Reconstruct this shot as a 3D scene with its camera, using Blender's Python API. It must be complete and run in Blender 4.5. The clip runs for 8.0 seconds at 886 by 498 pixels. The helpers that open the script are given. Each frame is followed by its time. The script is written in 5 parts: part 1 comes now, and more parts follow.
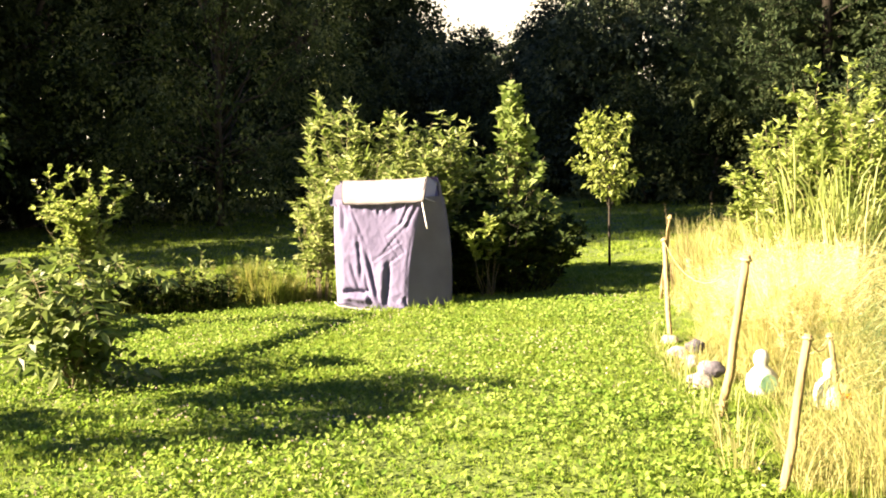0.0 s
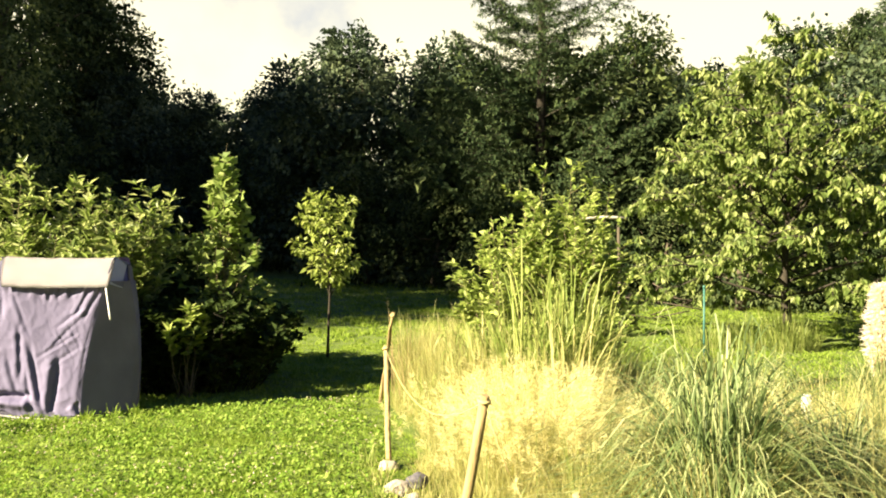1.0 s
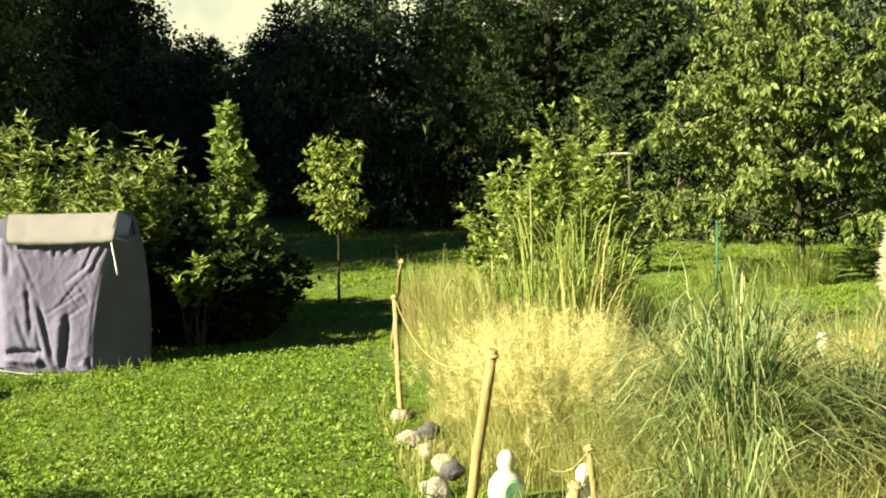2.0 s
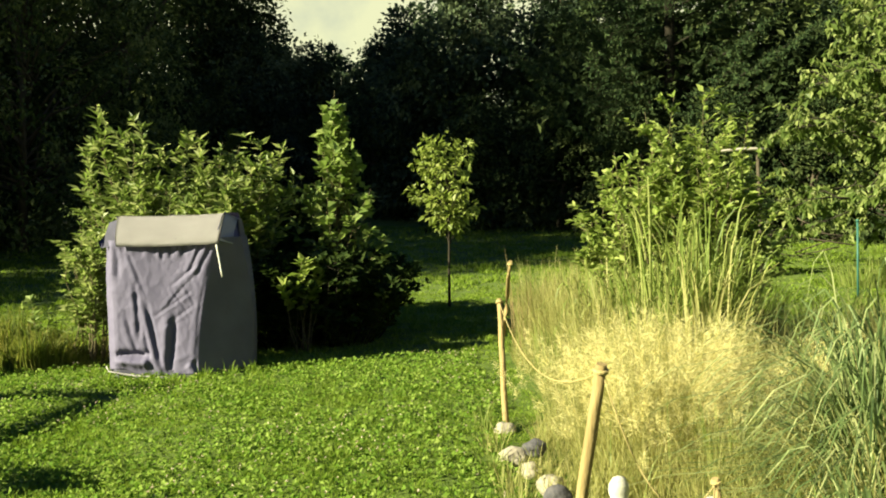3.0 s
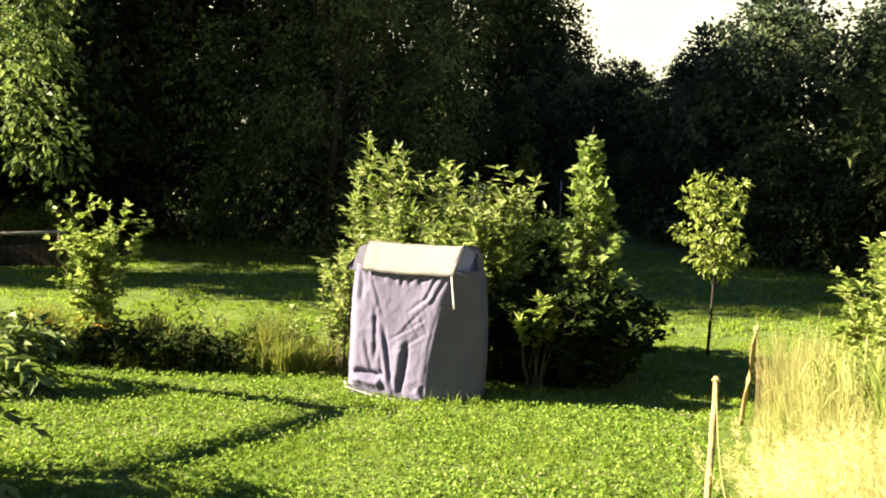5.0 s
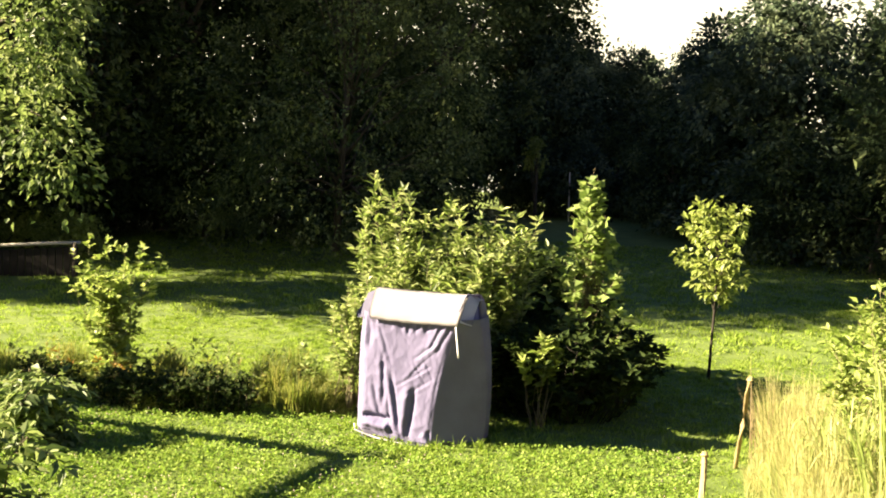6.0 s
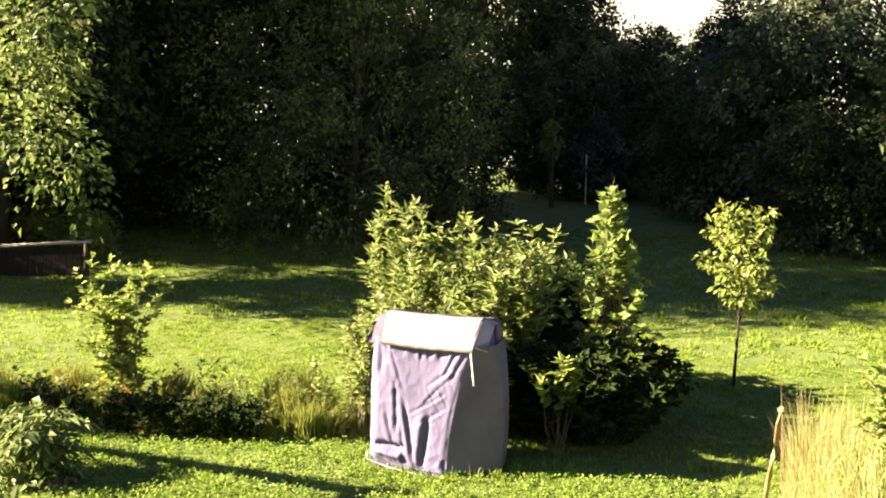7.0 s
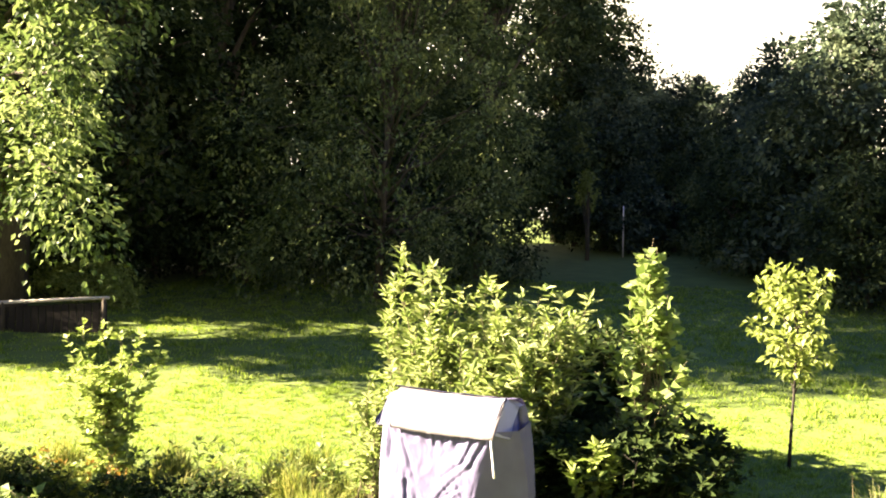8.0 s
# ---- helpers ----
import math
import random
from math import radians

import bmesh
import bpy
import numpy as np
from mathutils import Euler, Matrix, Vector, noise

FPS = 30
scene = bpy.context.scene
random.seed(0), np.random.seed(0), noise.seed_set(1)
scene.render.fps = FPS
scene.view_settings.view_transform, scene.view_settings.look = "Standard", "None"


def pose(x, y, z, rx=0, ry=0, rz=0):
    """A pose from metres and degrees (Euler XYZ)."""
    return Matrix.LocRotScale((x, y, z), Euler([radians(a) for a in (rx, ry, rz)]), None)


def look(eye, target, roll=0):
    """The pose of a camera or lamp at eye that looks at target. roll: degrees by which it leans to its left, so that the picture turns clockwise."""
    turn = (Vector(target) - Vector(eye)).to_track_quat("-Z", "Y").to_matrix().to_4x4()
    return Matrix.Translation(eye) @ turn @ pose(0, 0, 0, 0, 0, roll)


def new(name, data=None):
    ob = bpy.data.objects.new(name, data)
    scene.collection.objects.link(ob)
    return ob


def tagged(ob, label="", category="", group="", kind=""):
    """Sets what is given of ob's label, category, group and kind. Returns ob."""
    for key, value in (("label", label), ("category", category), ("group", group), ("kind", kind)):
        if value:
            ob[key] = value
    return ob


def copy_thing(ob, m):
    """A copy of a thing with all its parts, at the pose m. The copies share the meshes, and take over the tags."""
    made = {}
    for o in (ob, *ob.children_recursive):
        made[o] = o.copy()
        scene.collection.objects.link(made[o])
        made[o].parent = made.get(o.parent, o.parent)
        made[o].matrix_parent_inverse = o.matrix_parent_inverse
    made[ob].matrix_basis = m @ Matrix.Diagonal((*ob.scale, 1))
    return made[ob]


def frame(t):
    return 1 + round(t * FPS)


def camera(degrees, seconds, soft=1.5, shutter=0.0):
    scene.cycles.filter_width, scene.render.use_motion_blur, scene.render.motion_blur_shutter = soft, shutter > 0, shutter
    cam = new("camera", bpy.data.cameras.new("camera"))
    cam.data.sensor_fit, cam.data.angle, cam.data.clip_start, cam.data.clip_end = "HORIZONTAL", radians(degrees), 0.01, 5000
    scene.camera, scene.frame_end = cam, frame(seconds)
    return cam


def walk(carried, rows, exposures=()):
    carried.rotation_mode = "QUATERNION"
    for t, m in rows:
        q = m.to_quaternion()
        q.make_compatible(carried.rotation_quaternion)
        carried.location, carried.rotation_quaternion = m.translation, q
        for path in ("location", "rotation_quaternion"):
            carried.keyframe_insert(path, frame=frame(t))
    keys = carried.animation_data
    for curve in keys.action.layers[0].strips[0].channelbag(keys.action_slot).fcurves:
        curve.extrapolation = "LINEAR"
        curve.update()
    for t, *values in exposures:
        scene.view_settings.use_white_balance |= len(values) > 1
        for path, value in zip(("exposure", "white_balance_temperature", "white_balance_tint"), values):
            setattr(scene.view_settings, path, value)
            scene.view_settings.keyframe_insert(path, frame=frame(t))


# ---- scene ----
cam = camera(54.0, 8.0, 1.9)
PATH = [
    (0, (0.295, -0.056, 1.306), (0.144, 1.935, 1.192), -2.2),
    (0.5, (0.293, 0.527, 1.39), (0.507, 2.515, 1.325), -4.4),
    (1, (0.478, 1.053, 1.507), (0.953, 2.995, 1.55), 0.5),
    (1.2, (0.464, 1.136, 1.513), (0.978, 3.068, 1.564), 1.5),
    (2.3, (0.579, 1.193, 1.571), (0.986, 3.147, 1.442), -2.4),
    (2.5, (0.602, 1.3, 1.556), (0.962, 3.264, 1.437), -2.4),
    (3, (0.708, 1.588, 1.527), (0.89, 3.578, 1.443), -1.6),
    (3.5, (0.788, 1.739, 1.513), (0.677, 3.735, 1.464), -0.6),
    (4, (0.962, 1.83, 1.537), (0.568, 3.79, 1.486), 0.9),
    (5.5, (1.365, 1.742, 2.168), (0.869, 3.678, 2.097), 2.9),
    (6, (1.381, 1.548, 2.6), (0.873, 3.479, 2.48), 2.5),
    (6.5, (1.322, 1.576, 2.903), (0.807, 3.496, 2.687), 2.1),
    (7, (1.282, 1.976, 3.045), (0.741, 3.893, 2.867), 1.7),
    (7.5, (1.225, 2.444, 3.14), (0.663, 4.36, 3.022), 1.5),
    (8, (1.185, 2.945, 3.166), (0.558, 4.843, 3.098), 1.7),
]
walk(cam, [(t, look(eye, target, roll)) for t, eye, target, roll in PATH],
     [(0.0, 3.14, 6600, 31), (0.7, 2.82, 6550, 23), (1.2, 2.52, 6500, 12), (2.3, 2.05, 6400, 1), (3.5, 1.90, 6350, -2), (4.2, 2.42, 6350, 7), (5.5, 2.84, 6500, 17), (6.5, 3.16, 6500, 27), (7.1, 3.13, 6500, 29), (7.5, 3.35, 6450, 29), (8.0, 3.86, 6400, 29)])

SUN_ELEV, SUN_AZ = radians(28), math.atan2(-0.94, -0.34)
TO_SUN = Vector((math.sin(SUN_AZ) * math.cos(SUN_ELEV), math.cos(SUN_AZ) * math.cos(SUN_ELEV), math.sin(SUN_ELEV)))

world = bpy.data.worlds.new("world")
scene.world = world
world.use_nodes = True
wn = world.node_tree.nodes
sky = wn.new("ShaderNodeTexSky")
sky.sky_type, sky.sun_disc = "NISHITA", False
sky.sun_elevation, sky.sun_rotation = SUN_ELEV, SUN_AZ
sky.dust_density, sky.air_density, sky.ozone_density = 0.0, 1.6, 0.0
wn["Background"].inputs["Strength"].default_value = 0.012
haze = wn.new("ShaderNodeMix")
haze.data_type, haze.blend_type = "RGBA", "MULTIPLY"
haze.inputs["Factor"].default_value = 1.0
haze.inputs["B"].default_value = (0.50, 0.85, 1.85, 1)
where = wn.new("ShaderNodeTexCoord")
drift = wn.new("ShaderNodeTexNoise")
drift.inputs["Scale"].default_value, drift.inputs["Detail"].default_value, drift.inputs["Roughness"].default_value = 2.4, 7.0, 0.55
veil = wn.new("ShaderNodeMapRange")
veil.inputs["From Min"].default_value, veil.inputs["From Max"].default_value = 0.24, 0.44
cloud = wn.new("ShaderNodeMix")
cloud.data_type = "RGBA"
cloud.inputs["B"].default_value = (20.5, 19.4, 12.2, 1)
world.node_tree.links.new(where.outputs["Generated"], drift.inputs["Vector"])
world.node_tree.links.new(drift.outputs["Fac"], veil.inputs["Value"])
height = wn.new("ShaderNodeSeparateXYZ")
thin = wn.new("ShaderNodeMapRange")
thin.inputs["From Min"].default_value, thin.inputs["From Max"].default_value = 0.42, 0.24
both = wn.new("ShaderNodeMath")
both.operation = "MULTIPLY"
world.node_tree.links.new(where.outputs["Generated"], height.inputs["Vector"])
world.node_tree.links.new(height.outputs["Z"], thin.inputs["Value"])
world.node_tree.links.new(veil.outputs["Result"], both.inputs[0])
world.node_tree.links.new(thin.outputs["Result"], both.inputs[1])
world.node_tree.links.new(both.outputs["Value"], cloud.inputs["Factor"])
world.node_tree.links.new(sky.outputs["Color"], haze.inputs["A"])
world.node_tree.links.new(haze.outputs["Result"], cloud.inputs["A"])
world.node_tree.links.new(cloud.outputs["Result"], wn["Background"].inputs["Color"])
sun = new("sun", bpy.data.lights.new("sun", "SUN"))
sun.data.energy, sun.data.angle, sun.data.color = 5.0, radians(0.6), (0.98, 0.865, 0.565)
sun.matrix_world = look(TO_SUN * 60, (0, 0, 0))


# ---- materials ----
def shader(name):
    m = bpy.data.materials.new(name)
    m.use_nodes = True
    m.node_tree.nodes.clear()
    return m, m.node_tree.nodes, m.node_tree.links


def ramp(nodes, stops):
    r = nodes.new("ShaderNodeValToRGB")
    els = r.color_ramp.elements
    while len(els) < len(stops):
        els.new(0.5)
    for e, (p, c) in zip(els, stops):
        e.position, e.color = p, (*c, 1)
    return r


def leaf_material(name, dark, mid, light, glow=0.45, gloss=0.45, scale=1.2, shine=0.25, own=0.55):
    """Leaf or blade: diffuse and light passing through, a little waxy gloss; colour by leaf and by patch."""
    m, n, l = shader(name)
    geo = n.new("ShaderNodeNewGeometry")
    tex = n.new("ShaderNodeTexNoise")
    tex.inputs["Scale"].default_value, tex.inputs["Detail"].default_value = scale, 4
    co = n.new("ShaderNodeTexCoord")
    l.new(co.outputs["Object"], tex.inputs["Vector"])
    mix = n.new("ShaderNodeMath")
    mix.operation = "MULTIPLY_ADD"
    mix.inputs[1].default_value = own
    half = n.new("ShaderNodeMapRange")
    half.inputs["From Min"].default_value, half.inputs["From Max"].default_value = (0.0, 1.0) if own > 0.5 else (0.36, 0.66)
    half.inputs["To Max"].default_value = 1.0 - own
    l.new(tex.outputs["Fac"], half.inputs["Value"])
    l.new(geo.outputs["Random Per Island"], mix.inputs[0])
    l.new(half.outputs[0], mix.inputs[2])
    col = ramp(n, [(0.1, dark), (0.5, mid), (0.95, light)])
    l.new(mix.outputs[0], col.inputs["Fac"])
    p = n.new("ShaderNodeBsdfPrincipled")
    p.inputs["Roughness"].default_value = gloss
    p.inputs["Specular IOR Level"].default_value = shine
    t = n.new("ShaderNodeBsdfTranslucent")
    bright = n.new("ShaderNodeHueSaturation")
    bright.inputs["Value"].default_value, bright.inputs["Saturation"].default_value = 1.35, 1.05
    l.new(col.outputs["Color"], p.inputs["Base Color"])
    l.new(col.outputs["Color"], bright.inputs["Color"])
    l.new(bright.outputs["Color"], t.inputs["Color"])
    both = n.new("ShaderNodeMixShader")
    both.inputs[0].default_value = glow
    l.new(p.outputs[0], both.inputs[1])
    l.new(t.outputs[0], both.inputs[2])
    out = n.new("ShaderNodeOutputMaterial")
    l.new(both.outputs[0], out.inputs["Surface"])
    return m


def solid(name, a, b, scale=8.0, rough=0.8, bump=0.3, fine=60.0, stretch=(1, 1, 1)):
    """Grained surface: two colours by noise at two scales, with fine relief."""
    m, n, l = shader(name)
    co = n.new("ShaderNodeTexCoord")
    mp = n.new("ShaderNodeMapping")
    mp.inputs["Scale"].default_value = stretch
    l.new(co.outputs["Object"], mp.inputs["Vector"])
    t1, t2 = n.new("ShaderNodeTexNoise"), n.new("ShaderNodeTexNoise")
    for t, sc in ((t1, scale), (t2, fine)):
        t.inputs["Scale"].default_value, t.inputs["Detail"].default_value = sc, 6
        l.new(mp.outputs[0], t.inputs["Vector"])
    add = n.new("ShaderNodeMix")
    add.inputs["Factor"].default_value = 0.4
    l.new(t1.outputs["Fac"], add.inputs["A"])
    l.new(t2.outputs["Fac"], add.inputs["B"])
    col = ramp(n, [(0.3, a), (0.7, b)])
    l.new(add.outputs["Result"], col.inputs["Fac"])
    p = n.new("ShaderNodeBsdfPrincipled")
    p.inputs["Roughness"].default_value = rough
    p.inputs["Specular IOR Level"].default_value = 0.25
    l.new(col.outputs["Color"], p.inputs["Base Color"])
    bp = n.new("ShaderNodeBump")
    bp.inputs["Strength"].default_value, bp.inputs["Distance"].default_value = bump, 0.02
    l.new(t2.outputs["Fac"], bp.inputs["Height"])
    l.new(bp.outputs[0], p.inputs["Normal"])
    out = n.new("ShaderNodeOutputMaterial")
    l.new(p.outputs[0], out.inputs["Surface"])
    return m


M_SOIL = solid("lawn_soil", (0.060, 0.096, 0.017), (0.125, 0.168, 0.032), 1.3, 0.95, 0.6, 40)
M_LAWN = leaf_material("lawn_blade", (0.060, 0.112, 0.011), (0.172, 0.252, 0.032), (0.325, 0.385, 0.098), 0.45, 0.75, 1.6, 0.08)
M_CLOVER = leaf_material("clover_leaf", (0.065, 0.135, 0.016), (0.160, 0.248, 0.038), (0.32, 0.385, 0.105), 0.4, 0.8, 2.0, 0.08)
M_ROUGH = leaf_material("long_grass", (0.05, 0.085, 0.013), (0.15, 0.19, 0.032), (0.38, 0.33, 0.10), 0.45, 0.6, 2.0)
# Woodland leaf colours are darkened to carry the wood's deep shade.
M_WOODS = leaf_material("woodland_leaf_shade", (0.012, 0.021, 0.009), (0.040, 0.059, 0.023), (0.118, 0.143, 0.056), 0.20, 0.85, 0.7, 0.05, 0.28)
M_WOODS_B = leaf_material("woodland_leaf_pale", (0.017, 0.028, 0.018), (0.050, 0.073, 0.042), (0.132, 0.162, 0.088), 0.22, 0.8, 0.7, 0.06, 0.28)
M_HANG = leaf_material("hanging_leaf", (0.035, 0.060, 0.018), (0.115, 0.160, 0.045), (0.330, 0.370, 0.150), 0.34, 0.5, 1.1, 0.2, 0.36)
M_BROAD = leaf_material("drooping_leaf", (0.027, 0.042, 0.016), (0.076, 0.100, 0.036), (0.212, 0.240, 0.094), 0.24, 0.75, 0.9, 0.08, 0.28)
# Needle colours lowered too, for shade at the wood's edge.
M_NEEDLE = leaf_material("spruce_needle", (0.020, 0.038, 0.018), (0.046, 0.074, 0.032), (0.100, 0.130, 0.050), 0.18, 0.7, 0.7, 0.06)
M_WILLOW = leaf_material("willow_leaf", (0.060, 0.100, 0.022), (0.180, 0.235, 0.058), (0.46, 0.48, 0.22), 0.45, 0.45, 5.0)
M_MAPLE = leaf_material("maple_leaf", (0.085, 0.14, 0.03), (0.185, 0.25, 0.065), (0.35, 0.40, 0.15), 0.40, 0.62, 4.0)
M_YOUNG = leaf_material("young_tree_leaf", (0.11, 0.15, 0.028), (0.20, 0.25, 0.055), (0.36, 0.38, 0.13), 0.42, 0.45, 3.0)
# Very dark leaf green: the bushes' shade is put into the colour.
M_SHADE_LEAF = leaf_material("shade_dark_leaf", (0.013, 0.023, 0.007), (0.030, 0.048, 0.013), (0.065, 0.088, 0.024), 0.28, 0.75, 2.0, 0.06)
M_WALNUT = leaf_material("compound_leaf", (0.045, 0.078, 0.018), (0.115, 0.165, 0.040), (0.30, 0.34, 0.13), 0.40, 0.5, 3.0)
M_BUSH = leaf_material("bright_bush_leaf", (0.10, 0.155, 0.032), (0.225, 0.290, 0.065), (0.42, 0.455, 0.16), 0.42, 0.45, 2.5)
M_CHERRY = leaf_material("cherry_leaf", (0.040, 0.070, 0.016), (0.125, 0.170, 0.042), (0.38, 0.41, 0.17), 0.40, 0.45, 2.5, 0.2)
M_STRAW = leaf_material("feather_grass", (0.17, 0.19, 0.055), (0.355, 0.34, 0.125), (0.60, 0.55, 0.29), 0.5, 0.7, 3.0)
M_FLUFF = leaf_material("seed_fluff", (0.54, 0.49, 0.24), (0.70, 0.65, 0.37), (0.82, 0.78, 0.52), 0.5, 0.8, 3.0, 0.1)
M_OLIVE = leaf_material("olive_grass", (0.13, 0.14, 0.045), (0.33, 0.318, 0.115), (0.58, 0.53, 0.26), 0.45, 0.65, 2.5, 0.15)
M_DRY = leaf_material("dry_grass", (0.15, 0.175, 0.05), (0.31, 0.305, 0.105), (0.52, 0.475, 0.24), 0.42, 0.6, 3.0)
M_SEDGE = leaf_material("blue_sedge", (0.022, 0.048, 0.015), (0.150, 0.205, 0.075), (0.62, 0.62, 0.32), 0.40, 0.5, 6.0)
M_REED = leaf_material("reed_blade", (0.11, 0.165, 0.035), (0.235, 0.285, 0.075), (0.43, 0.44, 0.17), 0.42, 0.45, 3.0)
M_PLUME = leaf_material("pampas_plume", (0.60, 0.54, 0.42), (0.72, 0.66, 0.54), (0.82, 0.78, 0.68), 0.4, 0.8, 6.0)
M_ORANGE = leaf_material("orange_petal", (0.55, 0.20, 0.02), (0.65, 0.28, 0.03), (0.75, 0.40, 0.06), 0.3, 0.5, 6.0)
M_RUSSET = leaf_material("seed_head", (0.16, 0.12, 0.06), (0.27, 0.20, 0.10), (0.38, 0.30, 0.16), 0.3, 0.7, 6.0)
M_HEAD = leaf_material("clover_head", (0.36, 0.28, 0.20), (0.52, 0.44, 0.34), (0.68, 0.62, 0.52), 0.3, 0.85, 6.0, 0.1)
M_BARK = solid("bark", (0.032, 0.026, 0.018), (0.10, 0.082, 0.06), 6, 0.95, 0.8, 30, (1, 1, 0.25))
M_AUTUMN = leaf_material("autumn_weed", (0.14, 0.10, 0.02), (0.26, 0.15, 0.03), (0.36, 0.24, 0.06), 0.35, 0.5, 4.0)
M_TWIG = solid("twig_bark", (0.09, 0.075, 0.04), (0.19, 0.16, 0.09), 20, 0.9, 0.3, 80)
# Dark bark; also carries shade on bush stems and the young trunk.
M_DARKBARK = solid("dark_bark_and_shade", (0.014, 0.012, 0.009), (0.045, 0.038, 0.028), 12, 0.95, 0.5, 60, (1, 1, 0.25))
# Near-black colour that stands for the shade below the rail.
M_FENCE = solid("rail_shade_board", (0.010, 0.008, 0.006), (0.026, 0.021, 0.016), 9, 0.95, 0.5, 40, (1, 1, 0.2))
M_STAKE = solid("weathered_stake", (0.19, 0.14, 0.06), (0.36, 0.27, 0.13), 14, 0.85, 0.4, 60, (1, 1, 0.15))
M_ROPE = solid("pale_rope", (0.34, 0.27, 0.11), (0.52, 0.42, 0.20), 90, 0.9, 0.5, 200)
M_STONE = solid("pale_stone", (0.22, 0.19, 0.15), (0.42, 0.38, 0.32), 9, 0.9, 0.6, 45)
M_SLATE = solid("dark_stone", (0.05, 0.05, 0.06), (0.12, 0.11, 0.12), 12, 0.8, 0.5, 50)
M_WHITE = solid("white_glaze", (0.44, 0.42, 0.37), (0.56, 0.54, 0.49), 7, 0.5, 0.1, 30)
M_GLAZE = solid("green_glaze", (0.10, 0.22, 0.13), (0.22, 0.36, 0.24), 25, 0.35, 0.1, 60)
M_STEEL = solid("green_coated_steel", (0.025, 0.085, 0.072), (0.045, 0.135, 0.112), 12, 0.5, 0.1, 60)
M_GREYWOOD = solid("grey_wood", (0.28, 0.25, 0.22), (0.50, 0.46, 0.40), 8, 0.9, 0.4, 50, (0.2, 1, 1))
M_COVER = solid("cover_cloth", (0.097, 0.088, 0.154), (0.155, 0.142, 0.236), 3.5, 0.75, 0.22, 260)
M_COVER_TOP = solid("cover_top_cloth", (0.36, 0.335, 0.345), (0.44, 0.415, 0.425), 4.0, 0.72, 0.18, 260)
# Dark cloth for the seam, and for shade at the hood fold and hem.
M_COVER_DARK = solid("cover_seam_and_shade", (0.06, 0.058, 0.09), (0.10, 0.095, 0.14), 8, 0.7, 0.15, 200)
M_STRAP = solid("strap_webbing", (0.60, 0.58, 0.56), (0.72, 0.70, 0.68), 60, 0.8, 0.3, 300)


# ---- building helpers ----
def tri_mesh(name, verts, tris, smooth=False):
    me = bpy.data.meshes.new(name)
    verts, tris = np.asarray(verts, np.float32), np.asarray(tris, np.int32)
    me.vertices.add(len(verts))
    me.vertices.foreach_set("co", verts.ravel())
    me.loops.add(tris.size)
    me.loops.foreach_set("vertex_index", tris.ravel())
    me.polygons.add(len(tris))
    me.polygons.foreach_set("loop_start", np.arange(0, tris.size, 3, dtype=np.int32))
    me.polygons.foreach_set("use_smooth", np.full(len(tris), smooth))
    me.update(calc_edges=True)
    return me


def mesh_part(name, me, material, parent=None, label=""):
    me.materials.append(material)
    ob = new(name, me)
    if parent:
        ob.parent = parent
    if label:
        ob["label"] = label
    return ob


def part(name, bm, material, parent=None, label=""):
    me = bpy.data.meshes.new(name)
    bm.to_mesh(me)
    bm.free()
    return mesh_part(name, me, material, parent, label)


def thing(name, at, label, category, group="", turn=0):
    ob = new(name)
    ob.matrix_world = pose(*at, 0, 0, turn)
    ob.empty_display_size = 0.2
    return tagged(ob, label, category, group)


def ground_z(x, y):
    rise = np.maximum(0.0, np.asarray(y, float) - 15.0)
    return 0.06 * rise * (rise / (rise + 1.5)) * np.where(rise < 60, 1, 60 / np.maximum(rise, 60)) + 0.018 * np.sin(1.3 * np.asarray(x) + 0.7 * np.asarray(y)) * np.sin(0.9 * np.asarray(y) - 0.4 * np.asarray(x))


def gz(x, y):
    return float(ground_z(x, y))


def unit(v):
    return v / np.maximum(np.linalg.norm(v, axis=-1, keepdims=True), 1e-6)


def leaf_mesh(name, at, out, length, width, rng, droop=0.25, wild=0.6):
    """One folded four-cornered leaf at each point, growing along out."""
    n = len(at)
    d = unit(np.asarray(out) + rng.normal(0, wild, (n, 3)) - np.array([0, 0, droop]))
    up = unit(np.array([0, 0, 1.0]) + rng.normal(0, 0.45, (n, 3)))
    side = unit(np.cross(d, up))
    nor = np.cross(side, d)
    L = (length * rng.uniform(0.65, 1.2, n))[:, None]
    W = (width * rng.uniform(0.7, 1.2, n))[:, None]
    mid = at + d * L * 0.45
    v = np.stack([at, mid + side * W / 2 + nor * W * 0.18, at + d * L - nor * L * 0.08, mid - side * W / 2 + nor * W * 0.18], 1).reshape(-1, 3)
    b = np.arange(n)[:, None] * 4
    return tri_mesh(name, v, np.concatenate([b + [0, 1, 2], b + [0, 2, 3]], 1).reshape(-1, 3))


